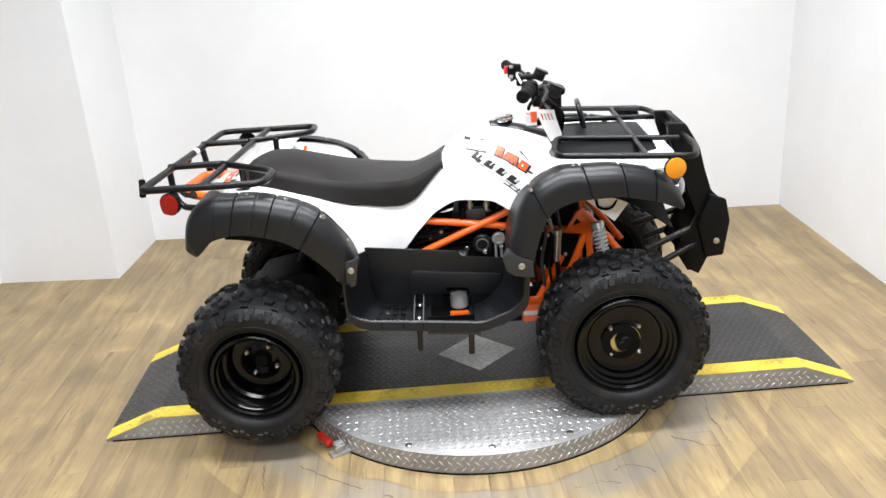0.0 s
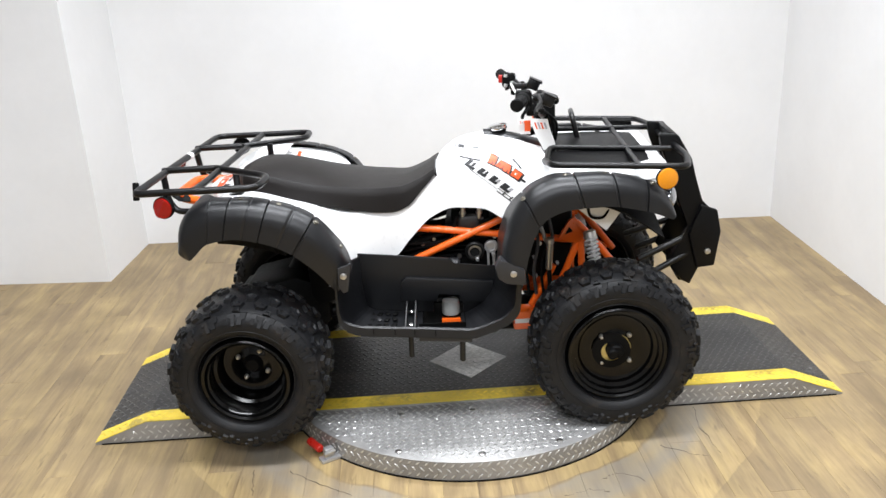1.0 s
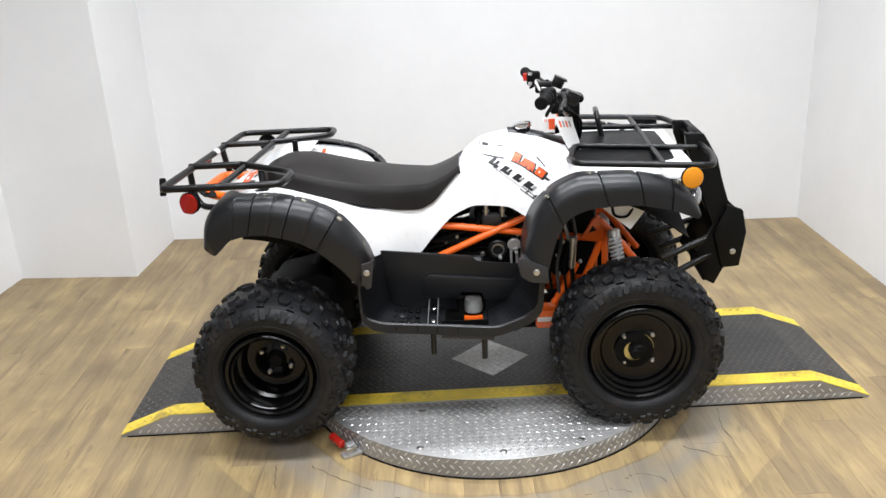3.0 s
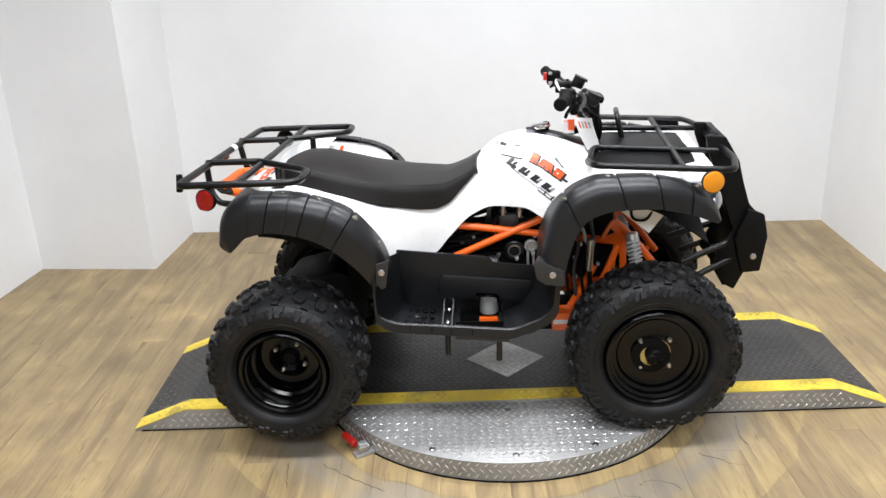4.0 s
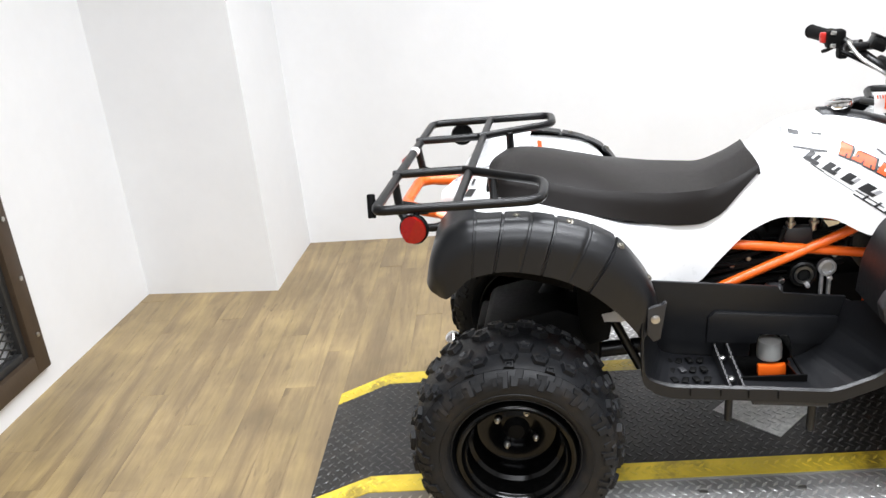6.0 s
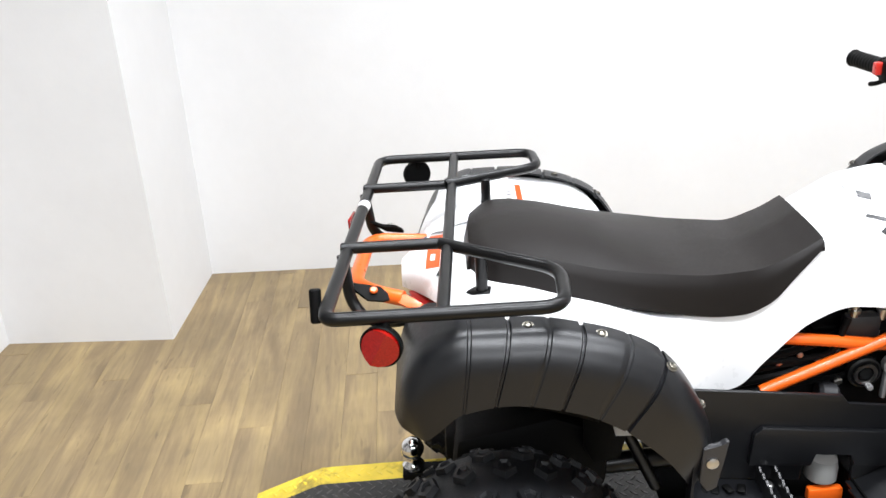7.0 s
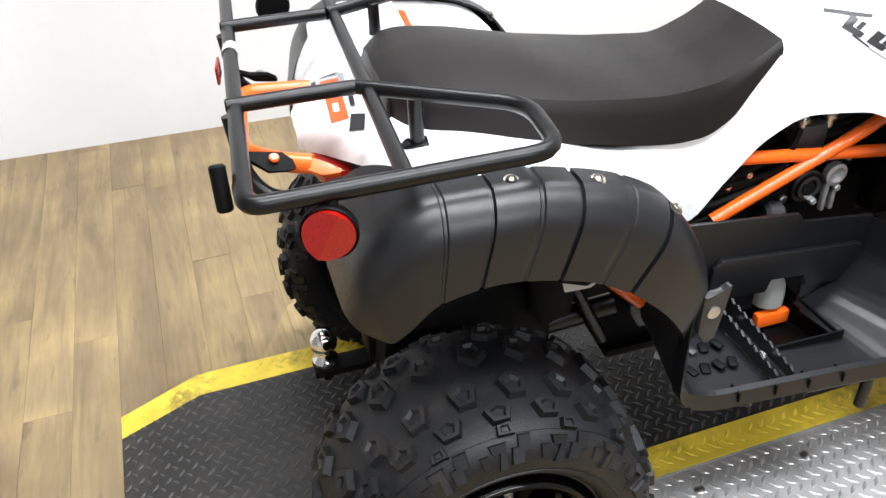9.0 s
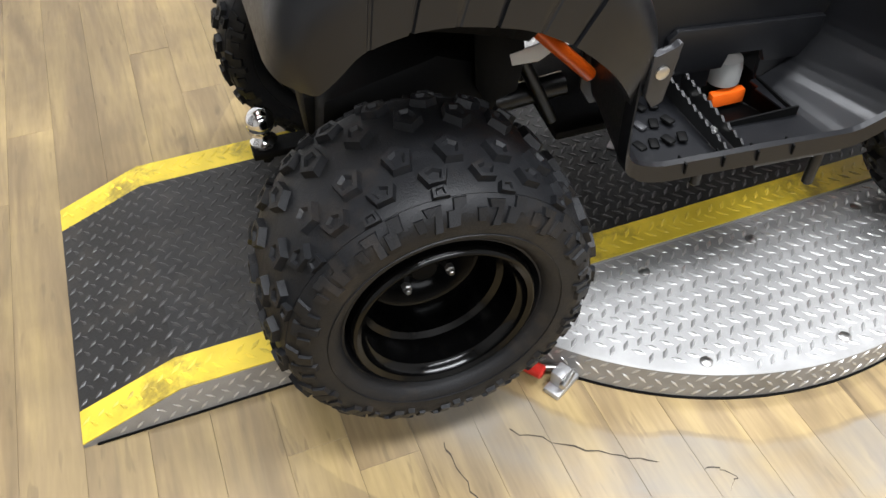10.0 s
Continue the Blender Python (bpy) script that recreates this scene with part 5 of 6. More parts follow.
# rear axle, swing arm and hitch
bm = B()
rod(bm, (RX, Y(-1, 0.36), RZ), (RX, Y(1, 0.36), RZ), 0.02)
spin(bm, [(-0.02, 0.055), (0.02, 0.055), (0.02, 0.02)], (RX, Y(1, 0.12), RZ), (0, 1, 0), 30)
spin(bm, [(-0.003, 0.085), (0.003, 0.085), (0.003, 0.03)], (RX, Y(-1, 0.14), RZ), (0, 1, 0), 36)
part("rear_axle", bm, DARK, quad, "black rear axle with brake disc")
bm = B()
for s in (-1, 1):
    tube(bm, [(-0.28, Y(s, 0.10), 0.34), (-0.45, Y(s, 0.09), 0.32), (RX, Y(s, 0.08), RZ)], 0.02, 0.05)
part("swing_arm", bm, BLACKT, quad)
bm = B()
rod(bm, (-0.56, YC, 0.36), (-0.42, YC, 0.60), 0.03, 16)
part("rear_shock", bm, DARK, quad)
bm = B()
box(bm, (-0.66, YC - 0.12, 0.60), (-0.40, YC + 0.12, 0.70), 0.02)
part("rear_subframe", bm, DARK, quad)
# added dark block that stops the view through below the fender
bm = B()
prism(bm, [(-0.70, 0.25), (-0.52, 0.24), (-0.40, 0.30), (-0.40, 0.42), (-0.50, 0.46), (-0.68, 0.42)], YC - 0.13, YC + 0.13, "xz", 0.02)
part("rear_fill_block", bm, DARK, quad, "added black block filling the view under the tail")
bm = B()
box(bm, (-0.70, YC - 0.08, 0.30), (-0.64, YC + 0.08, 0.40), 0.01)
part("hitch_mount", bm, DARK, quad)
bm = B()
spin(bm, [(0, 0), (0, 0.03), (0.01, 0.045), (0.20, 0.047), (0.22, 0.035), (0.24, 0.018), (0.24, 0)], (-0.46, Y(1, 0.18), 0.52), (-1, 0, 0.12), 26)
part("exhaust_muffler", bm, BLACKT, quad, "black exhaust muffler")
for side in (-1, 1):
    # added dark plate, shaped to close a gap in the camera's view
    bm = B()
    prism(bm, [(-0.455, 0.545), (-0.380, 0.505), (-0.374, 0.440), (-0.385, 0.385), (-0.432, 0.372), (-0.452, 0.410)], Y(side, 0.148), Y(side, 0.153), "xz", 0.002)
    part("gap_plate", bm, DARK, quad, "added black plate covering a gap ahead of the rear wheel")
    # liner behind the flare
    bm = B()
    rows = []
    for k in range(21):
        t = k / 20
        x = -0.650 + 0.180 * t
        rows.append([(x, Y(side, 0.40), 0.70 - 0.045 * t**1.6), (x, Y(side, 0.37), 0.668 - 0.045 * t**1.6), (x, Y(side, 0.24), 0.636 - 0.02 * t**1.6), (x, Y(side, 0.20), 0.70 - 0.04 * t**1.6)])
    sheet(bm, rows, 0.004)
    part("fender_liner", bm, DARK, quad, "black inner fender liner")
    bm = B()
    rows = []
    for k in range(21):
        t = k / 20
        x = 0.185 + 0.38 * t
        z = 0.60 + 0.11 * math.sin(math.pi * min(1, 0.15 + t * 0.85))
        rows.append([(x, Y(side, 0.385), z + 0.02), (x, Y(side, 0.25), z + 0.06)])
    sheet(bm, rows, 0.004)
    part("fender_liner", bm, DARK, quad, "black inner fender liner")
for side in (-1, 1):
    bm = B()
    rod(bm, (-0.44, Y(side, 0.22), 0.582), (-0.30, Y(side, 0.22), 0.436), 0.011)
    part("frame_tube", bm, ORANGE, quad, "orange enamelled frame tube")
    bm = B()
    prism(bm, [(-0.400, 0.452), (-0.345, 0.462), (-0.318, 0.450), (-0.352, 0.430), (-0.395, 0.432)], Y(side, 0.150), Y(side, 0.154), "xz", 0.001)
    part("side_flange", bm, WHITE, quad, "white lower body flange")
bm = B()
tube(bm, [(-0.668, Y(1, 0.05), 0.30), (-0.640, Y(1, 0.05), 0.375), (-0.580, Y(1, 0.04), 0.415), (-0.520, Y(1, 0.02), 0.428)], 0.006, 0.05, steps=8)
part("breather_hose", bm, GREYP, quad, "dark grey breather hose")
hx, hy, hz = -0.765, YC - 0.03, 0.338
bm = B()
spin(bm, [(-0.060, 0), (-0.060, 0.016), (-0.042, 0.016), (-0.042, 0.021), (-0.036, 0.022), (-0.030, 0.016), (-0.022, 0.0125), (-0.018, 0.0135), (-0.015, 0.0175), (-0.009, 0.0215), (0, 0.0235), (0.009, 0.0215), (0.017, 0.016), (0.022, 0.008), (0.0235, 0)], (hx, hy, hz), (0, 0, 1), 28)
part("hitch_ball", bm, CHROME, quad, "chromed tow hitch ball")
bm = B()
box(bm, (hx - 0.022, hy - 0.02, hz - 0.062), (-0.64, hy + 0.02, hz - 0.048), 0.003)
rod(bm, (hx, hy, hz - 0.08), (hx, hy, hz - 0.06), 0.010, 6)
part("hitch_tongue", bm, DARK, quad)

PLACE[quad.name] += Vector((0.008, 0, -0.006))
# front bumper: two shaped uprights, cross plates and a boxed lip
UP = [(0.62, 0.838), (0.675, 0.834), (0.719, 0.760), (0.752, 0.625), (0.801, 0.586), (0.814, 0.50), (0.798, 0.420), (0.752, 0.418), (0.732, 0.355), (0.706, 0.370), (0.66, 0.43), (0.69, 0.49), (0.722, 0.55), (0.685, 0.62), (0.655, 0.72), (0.625, 0.80)]
bm = B()
prism(bm, [(0.650, 0.840), (0.677, 0.832), (0.720, 0.758), (0.752, 0.625), (0.730, 0.60), (0.695, 0.715), (0.662, 0.79)], Y(-1, 0.095), Y(1, 0.095), "xz", 0.006)
bumper = part("front_bumper", bm, SATIN, quad, "black moulded front bumper")
for side in (-1, 1):
    bm = B()
    prism(bm, UP, Y(side, 0.090), Y(side, 0.115), "xz", 0.005)
    part("bumper_upright", bm, SATIN, bumper, "black shaped bumper upright")
    bm = B()
    prism(bm, [(0.748, 0.62), (0.80, 0.60), (0.815, 0.53), (0.80, 0.42), (0.745, 0.415), (0.715, 0.53), (0.735, 0.56)], Y(side, 0.115), Y(side, 0.130), "xz", 0.006)
    part("bumper_lip", bm, SATIN, bumper, "black bumper end cap")
    bm = B()
    spin(bm, [(0, 0.009), (0.004, 0.009), (0.006, 0.005), (0.006, 0)], (0.775, Y(side, 0.130), 0.47), (0, side, 0), 14)
    part("bumper_bolt", bm, STEEL, bumper)
    for a, b in (((0.56, 0.455), (0.73, 0.515)), ((0.60, 0.405), (0.745, 0.468))):
        bm = B()
        rod(bm, (a[0], Y(side, 0.13), a[1]), (b[0], Y(side, 0.10), b[1]), 0.010)
        part("bumper_stay", bm, BLACKT, bumper)
bm = B()
box(bm, (0.77, Y(-1, 0.115), 0.43), (0.795, Y(1, 0.115), 0.59), 0.008)
part("bumper_bar", bm, SATIN, bumper)
bm = B()
prism(bm, [(0.69, 0.44), (0.72, 0.44), (0.73, 0.36), (0.70, 0.362)], Y(-1, 0.095), Y(1, 0.095), "xz", 0.004)
part("bumper_skid", bm, SATIN, bumper)

PLACE[quad.name] -= Vector((0.008, 0, -0.006))
# bright small parts in the engine bay
for side in (-1, 1):
    bm = B()
    prism(bm, [(0.028, 0.606), (0.10, 0.612), (0.098, 0.566), (0.034, 0.562)], Y(side, 0.075), Y(side, 0.088), "xz", 0.004)
    part("air_box_flange", bm, INKGREY, engine, "pale plastic flange")
    bm = B()
    tube(bm, [(0.255, Y(side, 0.17), 0.62), (0.268, Y(side, 0.175), 0.595), (0.277, Y(side, 0.19), 0.560)], 0.0055, 0.02, steps=8)
    part("brake_hose", bm, TANKP, engine, "pale hose")
    bm = B()
    tube(bm, [(0.02, Y(side, 0.12), 0.63), (0.008, Y(side, 0.125), 0.60), (0.0, Y(side, 0.12), 0.56), (-0.06, Y(side, 0.11), 0.545), (-0.14, Y(side, 0.12), 0.55)], 0.006, 0.03, steps=8)
    part("fuel_hose", bm, DARK, engine)
rnd = random.Random(3)
for side in (-1, 1):
    # small fixings and hoses that catch the light
    for x, z in ((-0.055, 0.560), (-0.020, 0.545), (0.012, 0.560), (0.020, 0.500), (0.075, 0.488), (0.125, 0.500), (0.130, 0.560), (-0.090, 0.545), (0.245, 0.500), (0.250, 0.440), (0.262, 0.545), (0.315, 0.480)):
        bm = B()
        o = 0.118 + rnd.uniform(0, 0.012) + (0.04 if x > 0.2 else 0)
        rod(bm, (x, Y(side, o - 0.012), z), (x, Y(side, o), z), rnd.uniform(0.0045, 0.0075), 6)
        part("engine_bolt", bm, STEEL if rnd.random() < 0.6 else ALLOY, engine)
    for k in range(4):
        bm = B()
        x = 0.225 + 0.022 * k
        tube(bm, [(x, Y(side, 0.165), 0.62), (x + 0.012, Y(side, 0.175), 0.55), (x - 0.006, Y(side, 0.17), 0.47), (x + 0.004, Y(side, 0.16), 0.38)], 0.0045 + 0.001 * (k % 2), 0.04, steps=7)
        part("hose", bm, GREYP if k % 2 else DARK, engine, "dark rubber hose")
# decals, laid on the bodywork
from mathutils.bvhtree import BVHTree


def skin(ob):
    vs = [v.co + PLACE[ob.name] for v in ob.data.vertices]
    return BVHTree.FromPolygons(vs, [p.vertices[:] for p in ob.data.polygons])


tail = tank
TANK = TAIL = skin(tank)


def decal(name, tree, quads, material, parent, from_above=False, label="", lift=0.0012):
    """Thin printed patches: each quad in (x, z), or (x, y) from above, is laid on the skin."""
    bm = B()
    for q in quads:
        n = 5
        grid = []
        for i in range(n + 1):
            row = []
            for j in range(n + 1):
                a = Vector(q[0]).lerp(Vector(q[1]), i / n)
                b = Vector(q[3]).lerp(Vector(q[2]), i / n)
                p = a.lerp(b, j / n)
                o, d = (Vector((p.x, p.y, 1.5)), Vector((0, 0, -1))) if from_above else (Vector((p.x, -1.5, p.y)), Vector((0, 1, 0)))
                hit, normal, _, _ = tree.ray_cast(o, d)
                if hit is None:
                    row = None
                    break
                if normal.dot(d) > 0:
                    normal = -normal
                row.append(hit + normal * lift)
            if row:
                grid.append(row)
        if len(grid) > 1:
            sheet(bm, grid)
    if not bm.verts:
        bm.free()
        return None
    return part(name, bm, material, parent, label, laid=True)


def slant(x, z, w, h, lean=0.35, drop=-0.62):
    """A slanting block: w along the line of print, h across it."""
    a, u = Vector((x, z)), Vector((1, drop)).normalized()
    v = Vector((-u.y, u.x)) + u * lean
    return [tuple(a), tuple(a + u * w), tuple(a + u * w + v * h), tuple(a + v * h)]


def along(x, z, d, k=0.0, drop=-0.62):
    u = Vector((1, drop)).normalized()
    p = Vector((x, z)) + u * d + Vector((-u.y, u.x)) * k
    return p.x, p.y


# speed streaks that run under the badge
for x, z, w, h, drop in ((0.020, 0.803, 0.062, 0.0045, -0.12), (0.100, 0.790, 0.050, 0.003, -0.25), (0.135, 0.776, 0.040, 0.005, -0.20), (0.152, 0.766, 0.052, 0.006, -0.28), (0.150, 0.818, 0.040, 0.003, -0.85), (0.176, 0.800, 0.026, 0.004, -0.95)):
    decal("decal_streak", TANK, [slant(x, z, w, h, 0.6, drop)], INK if h > 0.003 else INKGREY, tank, lift=0.0007)
# orange badge: four stepped blocks over a black drop shade, each with a pale notch
for k, (x, z, w, h, lean) in enumerate(((0.103, 0.794, 0.020, 0.022, 0.15), (0.125, 0.785, 0.018, 0.019, 0.45), (0.145, 0.774, 0.019, 0.021, -0.05), (0.166, 0.763, 0.022, 0.021, 0.20))):
    decal("decal_shade", TANK, [slant(x - 0.002, z - 0.003, w + 0.005, h + 0.006, lean, -0.46)], INK, tank, lift=0.0009)
    decal("decal_block", TANK, [slant(x, z, w, h, lean, -0.46)], ORDECAL, tank, label="orange printed block", lift=0.0014)
    nx, nz = along(x, z, w * (0.42 if k % 2 else 0.58), h * (0.38 if k % 2 else -0.04), -0.46)
    decal("decal_notch", TANK, [slant(nx, nz, w * 0.17, h * (0.26 if k % 2 else 0.34), lean, -0.46)], PAPER if k == 3 else INK, tank, lift=0.0018)
# black line of print: four bars, each notched
for x, w, h, lean, notch in ((0.034, 0.030, 0.021, 0.45, 0.35), (0.068, 0.028, 0.020, 0.45, 0.5), (0.102, 0.024, 0.020, 0.45, 0.62), (0.132, 0.028, 0.020, 0.45, 0.62)):
    z = 0.787 - (x - 0.034) * 0.60
    decal("decal_bar", TANK, [slant(x, z, w, h * 0.40, lean, -0.60), slant(*along(x, z, h * 0.15, h * 0.36, -0.60), w * notch, h * 0.68, lean, -0.60)], INK, tank, label="black printed bar")
    decal("decal_bar_core", TANK, [slant(*along(x, z, w * (notch + 0.14) + h * 0.18, h * 0.42, -0.60), w * 0.24, h * 0.58, lean, -0.60)], INKGREY if notch > 0.6 else INK, tank, lift=0.0014)
# small faint marks above, the thin pointed line and the outlined plate below, and the dark flash by the fender
for x, z, w, h, drop, m in ((-0.008, 0.834, 0.034, 0.0025, 0.10, INK), (0.002, 0.826, 0.014, 0.008, -0.1, INKGREY), (0.020, 0.826, 0.018, 0.007, -0.1, INK), (0.044, 0.826, 0.012, 0.008, -0.1, INKGREY), (0.062, 0.826, 0.020, 0.003, -0.1, INK), (0.010, 0.818, 0.030, 0.0015, -0.1, INKGREY), (0.072, 0.814, 0.022, 0.0015, -0.1, INKGREY),
                            (0.048, 0.776, 0.030, 0.0022, -0.75, INK), (0.072, 0.757, 0.065, 0.0016, -0.66, INKGREY), (0.124, 0.716, 0.060, 0.0030, -0.62, INK), (0.128, 0.724, 0.052, 0.0022, -0.62, INK), (0.138, 0.708, 0.004, 0.013, -0.62, INK), (0.158, 0.698, 0.004, 0.013, -0.62, INK), (0.170, 0.688, 0.010, 0.008, -0.62, INK),
                            (0.226, 0.746, 0.030, 0.014, 0.10, INK), (0.196, 0.712, 0.022, 0.022, -0.9, INK)):
    decal("decal_mark", TANK, [slant(x, z, w, h, 0.3, drop)], m, tank, lift=0.0012)
# tail print: two orange blocks with pale cores among black and grey slashes, and the warning label on the far deck
for k, (x0, y0, x1, y1, lean, m) in enumerate((
    (-0.712, -0.010, -0.684, 0.056, 0.006, ORDECAL), (-0.714, -0.084, -0.690, -0.018, 0.004, ORDECAL), (-0.706, 0.012, -0.700, 0.036, 0.003, PAPER), (-0.706, -0.062, -0.698, -0.040, 0.002, PAPER), (-0.698, 0.020, -0.684, 0.026, 0.003, PAPER),
    (-0.696, -0.116, -0.678, -0.080, 0.010, INK), (-0.720, 0.030, -0.714, 0.080, 0.005, INK), (-0.684, 0.010, -0.676, 0.070, 0.008, INKGREY), (-0.706, 0.066, -0.680, 0.074, 0.005, INK), (-0.700, 0.084, -0.672, 0.090, 0.006, INKGREY), (-0.690, 0.100, -0.664, 0.108, 0.006, INK),
    (-0.682, -0.060, -0.676, -0.020, 0.004, INK), (-0.724, -0.014, -0.718, 0.014, 0.002, INKGREY))):
    decal("tail_decal", TAIL, [[(x0, YC + y0), (x1, YC + y0 - lean), (x1 + lean, YC + y1 - lean), (x0 + lean, YC + y1)]], m, tail, True, "printed tail decal", 0.0008 + 0.0002 * k)
decal("warning_label", TAIL, [[(-0.60, 0.135), (-0.44, 0.135), (-0.44, 0.235), (-0.60, 0.235)]], PAPER, tail, True, "white warning label with orange bars")
for x in (-0.598, -0.525):
    decal("label_bar", TAIL, [[(x, 0.137), (x + 0.012, 0.137), (x + 0.012, 0.233), (x, 0.233)]], ORDECAL, tail, True, lift=0.0018)
for k in range(6):
    decal("label_line", TAIL, [[(-0.578 + 0.022 * (k % 2), 0.15 + 0.013 * k), (-0.535, 0.15 + 0.013 * k), (-0.535, 0.154 + 0.013 * k), (-0.578 + 0.022 * (k % 2), 0.154 + 0.013 * k)]], INKGREY, tail, True, lift=0.0018)

# ---- floor latch beside the disc ----
latch = base("floor_latch", (-0.46, -0.47, 0.0), "grey steel latch with a red rubber grip on the floor", "latch")
bm = B()
rod(bm, (-0.505, -0.415, 0.030), (-0.468, -0.462, 0.026), 0.012, 16)
part("grip", bm, RED, latch, "worn red rubber grip")
bm = B()
box(bm, (-0.472, -0.492, 0.0), (-0.412, -0.462, 0.012), 0.003, Matrix.Rotation(radians(28), 3, "Z"))
box(bm, (-0.458, -0.486, 0.01), (-0.430, -0.464, 0.040), 0.003, Matrix.Rotation(radians(28), 3, "Z"))
part("latch_body", bm, ALLOY, latch, "grey cast latch body")
bm = B()
rod(bm, (-0.425, -0.478, 0.03), (-0.455, -0.500, 0.03), 0.006)
rod(bm, (-0.500, -0.43, 0.018), (-0.43, -0.455, 0.012), 0.006)
part("latch_pin", bm, STEEL, latch)

# bolts in the disc
for x, y in ((-0.228, -0.358), (-0.237, -0.560), (-0.004, -0.600), (-0.010, -0.360), (0.22, -0.36), (0.22, -0.56)):
    bm = B()
    spin(bm, [(0, 0.010), (0.003, 0.010), (0.005, 0.006), (0.005, 0)], (x, y, PZ - 0.0045), (0, 0, 1), 14)
    part("disc_bolt", bm, STEEL, turntable, "low button bolt")

# ---- meshed opening in the west wall ----
screen = tagged(base("mesh_screen", (WX(0) - 0.03, (MY0 + MY1) / 2, MZ0), "steel mesh screen in a dark weathered frame", "screen"), kind="structure")


def westbox(bm, y0, y1, z0, z1, d0, d1):
    prism(bm, [(WX(y0) + d0, y0), (WX(y1) + d0, y1), (WX(y1) + d1, y1), (WX(y0) + d1, y0)], z0, z1, "xy", 0.003)


FW = 0.062
for y0, y1, z0, z1 in ((MY1 - FW, MY1 + 0.004, MZ0 - 0.004, MZ1), (MY0, MY0 + FW, MZ0, MZ1), (MY0 + FW, MY1 - FW, MZ0 - 0.004, MZ0 + FW), (MY0 + FW, MY1 - FW, MZ1 - FW, MZ1)):
    bm = B()
    westbox(bm, y0, y1, z0, z1, 0.022, -0.04)
    fr = part("screen_frame", bm, BROWNFR, screen, "dark weathered timber and steel frame")
bm = B()
for y0, y1, z0, z1 in ((MY1 - FW - 0.028, MY1 - FW, MZ0 + FW, MZ1 - FW), (MY0 + FW, MY1 - FW - 0.028, MZ0 + FW, MZ0 + FW + 0.028)):
    westbox(bm, y0, y1, z0, z1, 0.004, -0.03)
part("inner_bead", bm, MESH, screen, "dark steel angle bead")
for k in range(9):
    z = MZ0 + 0.12 + k * 0.2
    bm = B()
    spin(bm, [(0, 0.008), (0.003, 0.008), (0.004, 0.004), (0.004, 0)], (WX(MY1 - 0.02) + 0.022, MY1 - 0.018, z), (1, 0, 0), 10)
    part("frame_screw", bm, STEEL, screen)
# expanded metal: two sets of slanting strands
bm = B()
y0, y1, z0, z1 = MY0 + FW, MY1 - FW, MZ0 + FW, MZ1 - FW
pitch, rise = 0.030, 0.55
for sgn in (1, -1):
    c = -2.0
    while c < 3.0:
        # strand: z = z0 + c + sgn * rise * (y - y0)
        pts = []
        for y in (y0, y1):
            pts.append((y, z0 + c + sgn * rise * (y - y0)))
        (ya, za), (yb, zb) = pts
        lo, hi = z0, z1
        t0, t1 = 0.0, 1.0
        dz = zb - za
        ta, tb = (lo - za) / dz, (hi - za) / dz
        t0, t1 = max(0, min(ta, tb)), min(1, max(ta, tb))
        if t1 - t0 > 0.01:
            p = Vector((0, ya + (yb - ya) * t0, za + dz * t0))
            q = Vector((0, ya + (yb - ya) * t1, za + dz * t1))
            p.x, q.x = WX(p.y) - 0.012 - 0.002 * sgn, WX(q.y) - 0.012 - 0.002 * sgn
            d = (q - p).normalized()
            w = Vector((0, -d.z, d.y)) * 0.0030
            e = Vector((0.0012, 0, 0))
            V = [bm.verts.new(v) for v in (p - w - e, p + w - e, p + w + e, p - w + e, q - w - e, q + w - e, q + w + e, q - w + e)]
            for f in ((0, 1, 5, 4), (1, 2, 6, 5), (2, 3, 7, 6), (3, 0, 4, 7)):
                bm.faces.new([V[i] for i in f])
        c += pitch * rise * 1.9
tagged(part("mesh_strands", bm, MESH, screen, "dark expanded steel mesh", smooth=False), kind="stuff")
bm = B()
prism(bm, [(WX(MY0) - 0.05, MY0), (WX(MY1) - 0.05, MY1), (WX(MY1) - 0.07, MY1), (WX(MY0) - 0.07, MY0)], MZ0, MZ1, "xy")
part("backing_board", bm, BEHIND, screen, "pale grey board behind the mesh", smooth=False)

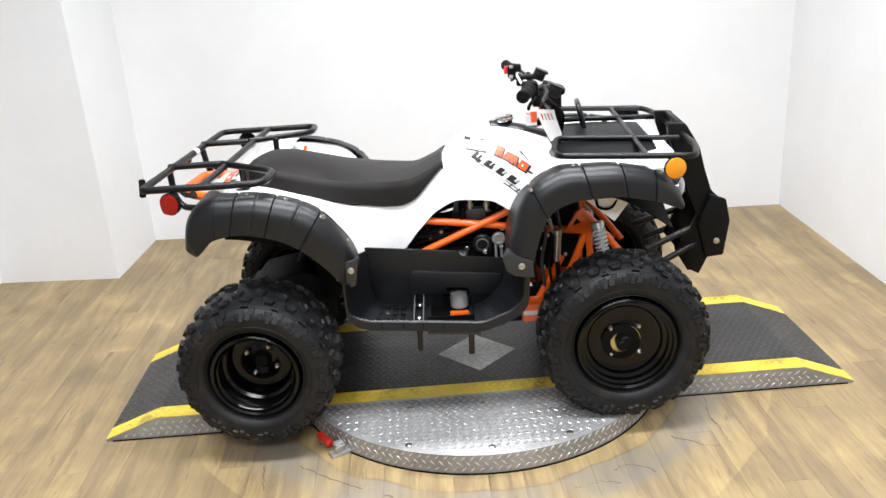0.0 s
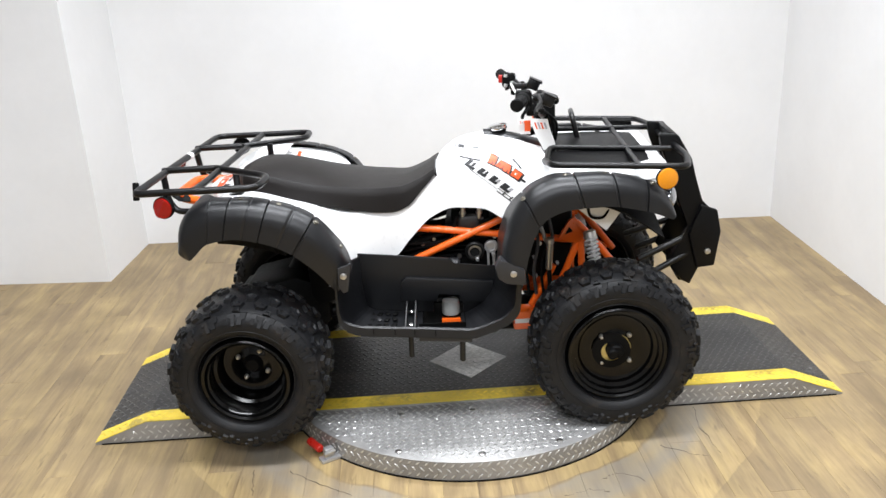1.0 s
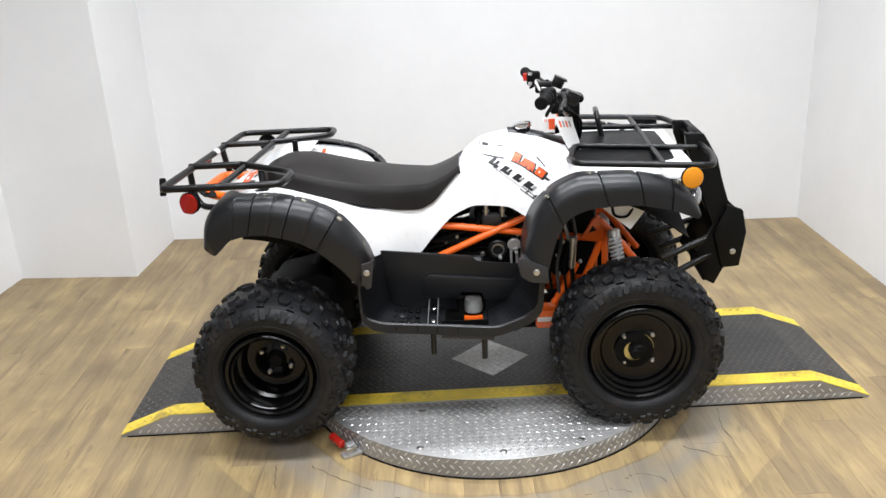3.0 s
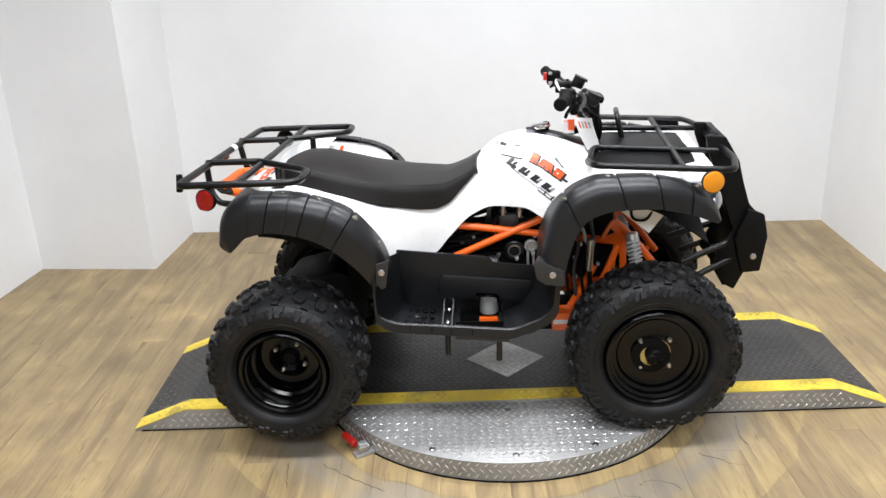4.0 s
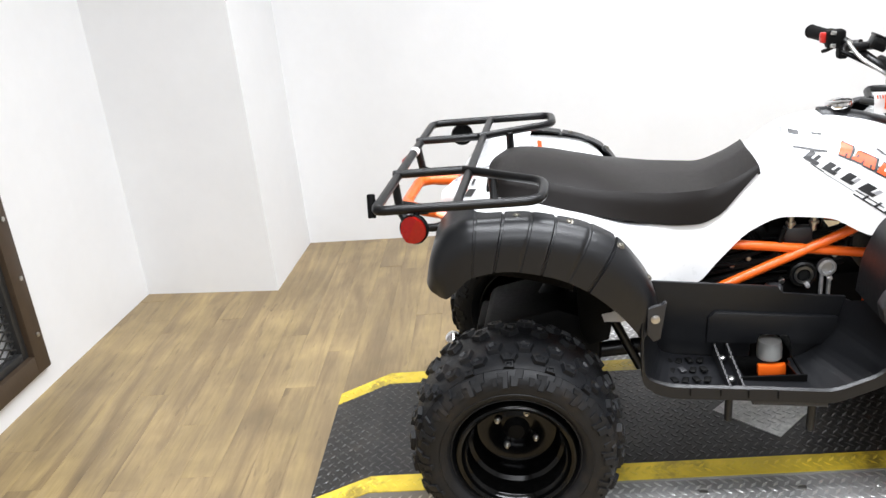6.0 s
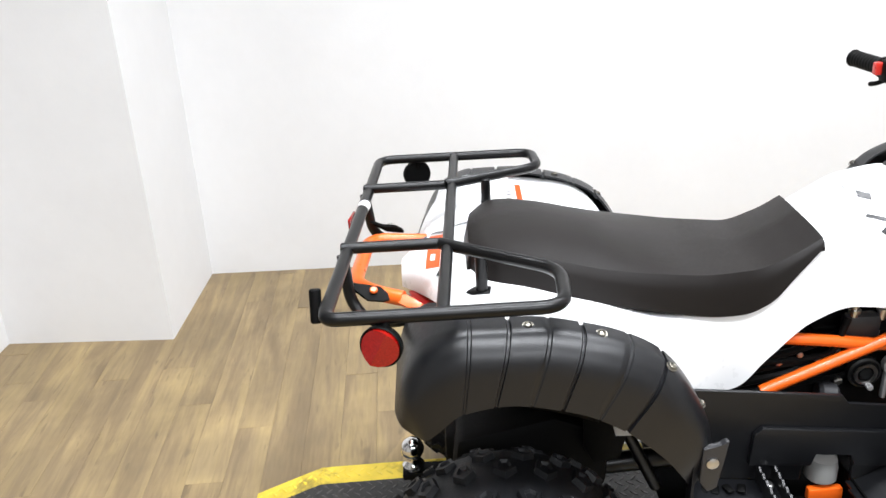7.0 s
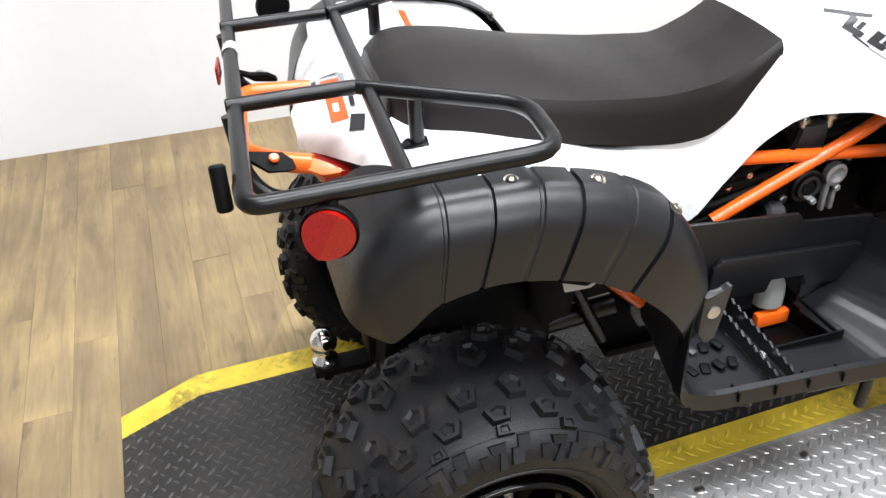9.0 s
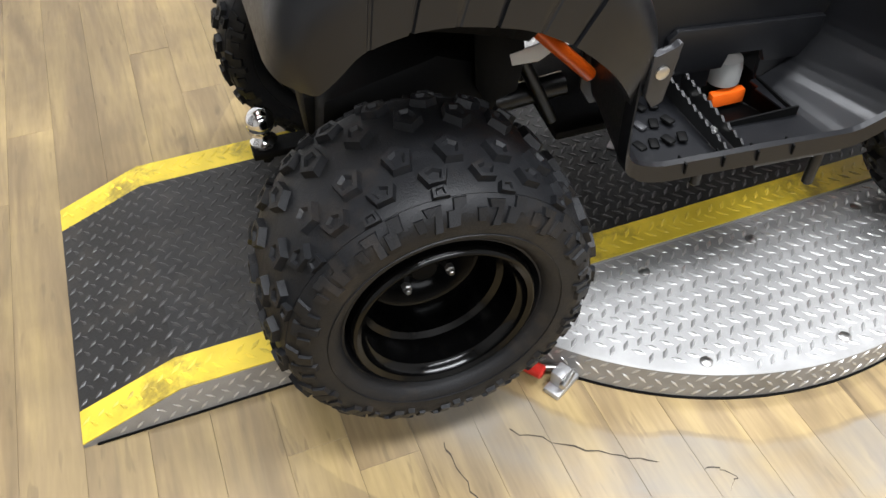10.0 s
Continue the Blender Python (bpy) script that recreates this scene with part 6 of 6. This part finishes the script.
# ---- the floor ----
bm = B()
prism(bm, [(-2.6, -4.32), (1.74, -4.32), (1.74, 1.75), (-2.6, 1.75)], -0.1, -0.008, "xy")
floor = tagged(part("floor", bm, SUBFLOOR, None, "light brown wood-plank vinyl floor", smooth=False), category="floor", kind="structure")
PW, PL = 0.096, 1.02
protos = {}
rnd = random.Random(5)
for i in range(48):
    x = -2.52 + (i + 0.5) * PW
    if x > 1.75:
        break
    y = -4.3 - rnd.random() * PL
    while y < 1.74:
        y0, y1 = max(y, -4.32), min(y + PL, 1.74)
        key = round(y1 - y0, 2)
        if key > 0.02:
            if key not in protos:
                bm = B()
                h, l = PW / 2 - 0.0002, key / 2 - 0.0002
                V = [bm.verts.new(p) for p in ((-h, -l, -0.008), (h, -l, -0.008), (h, l, -0.008), (-h, l, -0.008), (-h, -l, -0.0003), (h, -l, -0.0003), (h, l, -0.0003), (-h, l, -0.0003), (-h + 0.0004, -l + 0.0004, 0), (h - 0.0004, -l + 0.0004, 0), (h - 0.0004, l - 0.0004, 0), (-h + 0.0004, l - 0.0004, 0))]
                for a in (0, 4):
                    for k in range(4):
                        j = (k + 1) % 4
                        bm.faces.new((V[a + k], V[a + j], V[a + 4 + j], V[a + 4 + k]))
                bm.faces.new(V[8:12])
                me = bpy.data.meshes.new("plank")
                bm.to_mesh(me)
                bm.free()
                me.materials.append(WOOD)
                protos[key] = me
            o = new("plank", protos[key])
            o.parent = floor
            o.location = Vector((x, (y0 + y1) / 2, 0)) - PLACE["floor"]
        y += PL

# cracks in the floor covering round the turntable
rnd = random.Random(11)
for line in (
    [(0.687, -0.33), (0.668, -0.44), (0.676, -0.53), (0.683, -0.597)],
    [(0.318, -0.669), (0.345, -0.650), (0.372, -0.642), (0.421, -0.664), (0.429, -0.691)],
    [(0.188, -0.734), (0.271, -0.706), (0.310, -0.712), (0.327, -0.728)],
    [(-0.556, -0.523), (-0.487, -0.581), (-0.418, -0.631), (-0.360, -0.665)],
    [(-0.315, -0.690), (-0.288, -0.700), (-0.276, -0.722), (-0.300, -0.738)],
    [(0.52, -0.522), (0.60, -0.575), (0.652, -0.592)],
    [(-0.66, -0.505), (-0.655, -0.57), (-0.642, -0.64)],
):
    bm = B()
    pts = []
    for (ax, ay), (bx, by) in zip(line, line[1:]):
        for k in range(5):
            pts.append((ax + (bx - ax) * k / 5 + rnd.uniform(-0.004, 0.004), ay + (by - ay) * k / 5 + rnd.uniform(-0.004, 0.004)))
    rows = [[(x, y, 0.0004), (x + w, y + w, 0.0004)] for x, y in pts for w in (rnd.uniform(0.0006, 0.0022),)]
    sheet(bm, rows)
    part("floor_crack", bm, CRACK, floor, "thin dark crack in the vinyl", smooth=False)
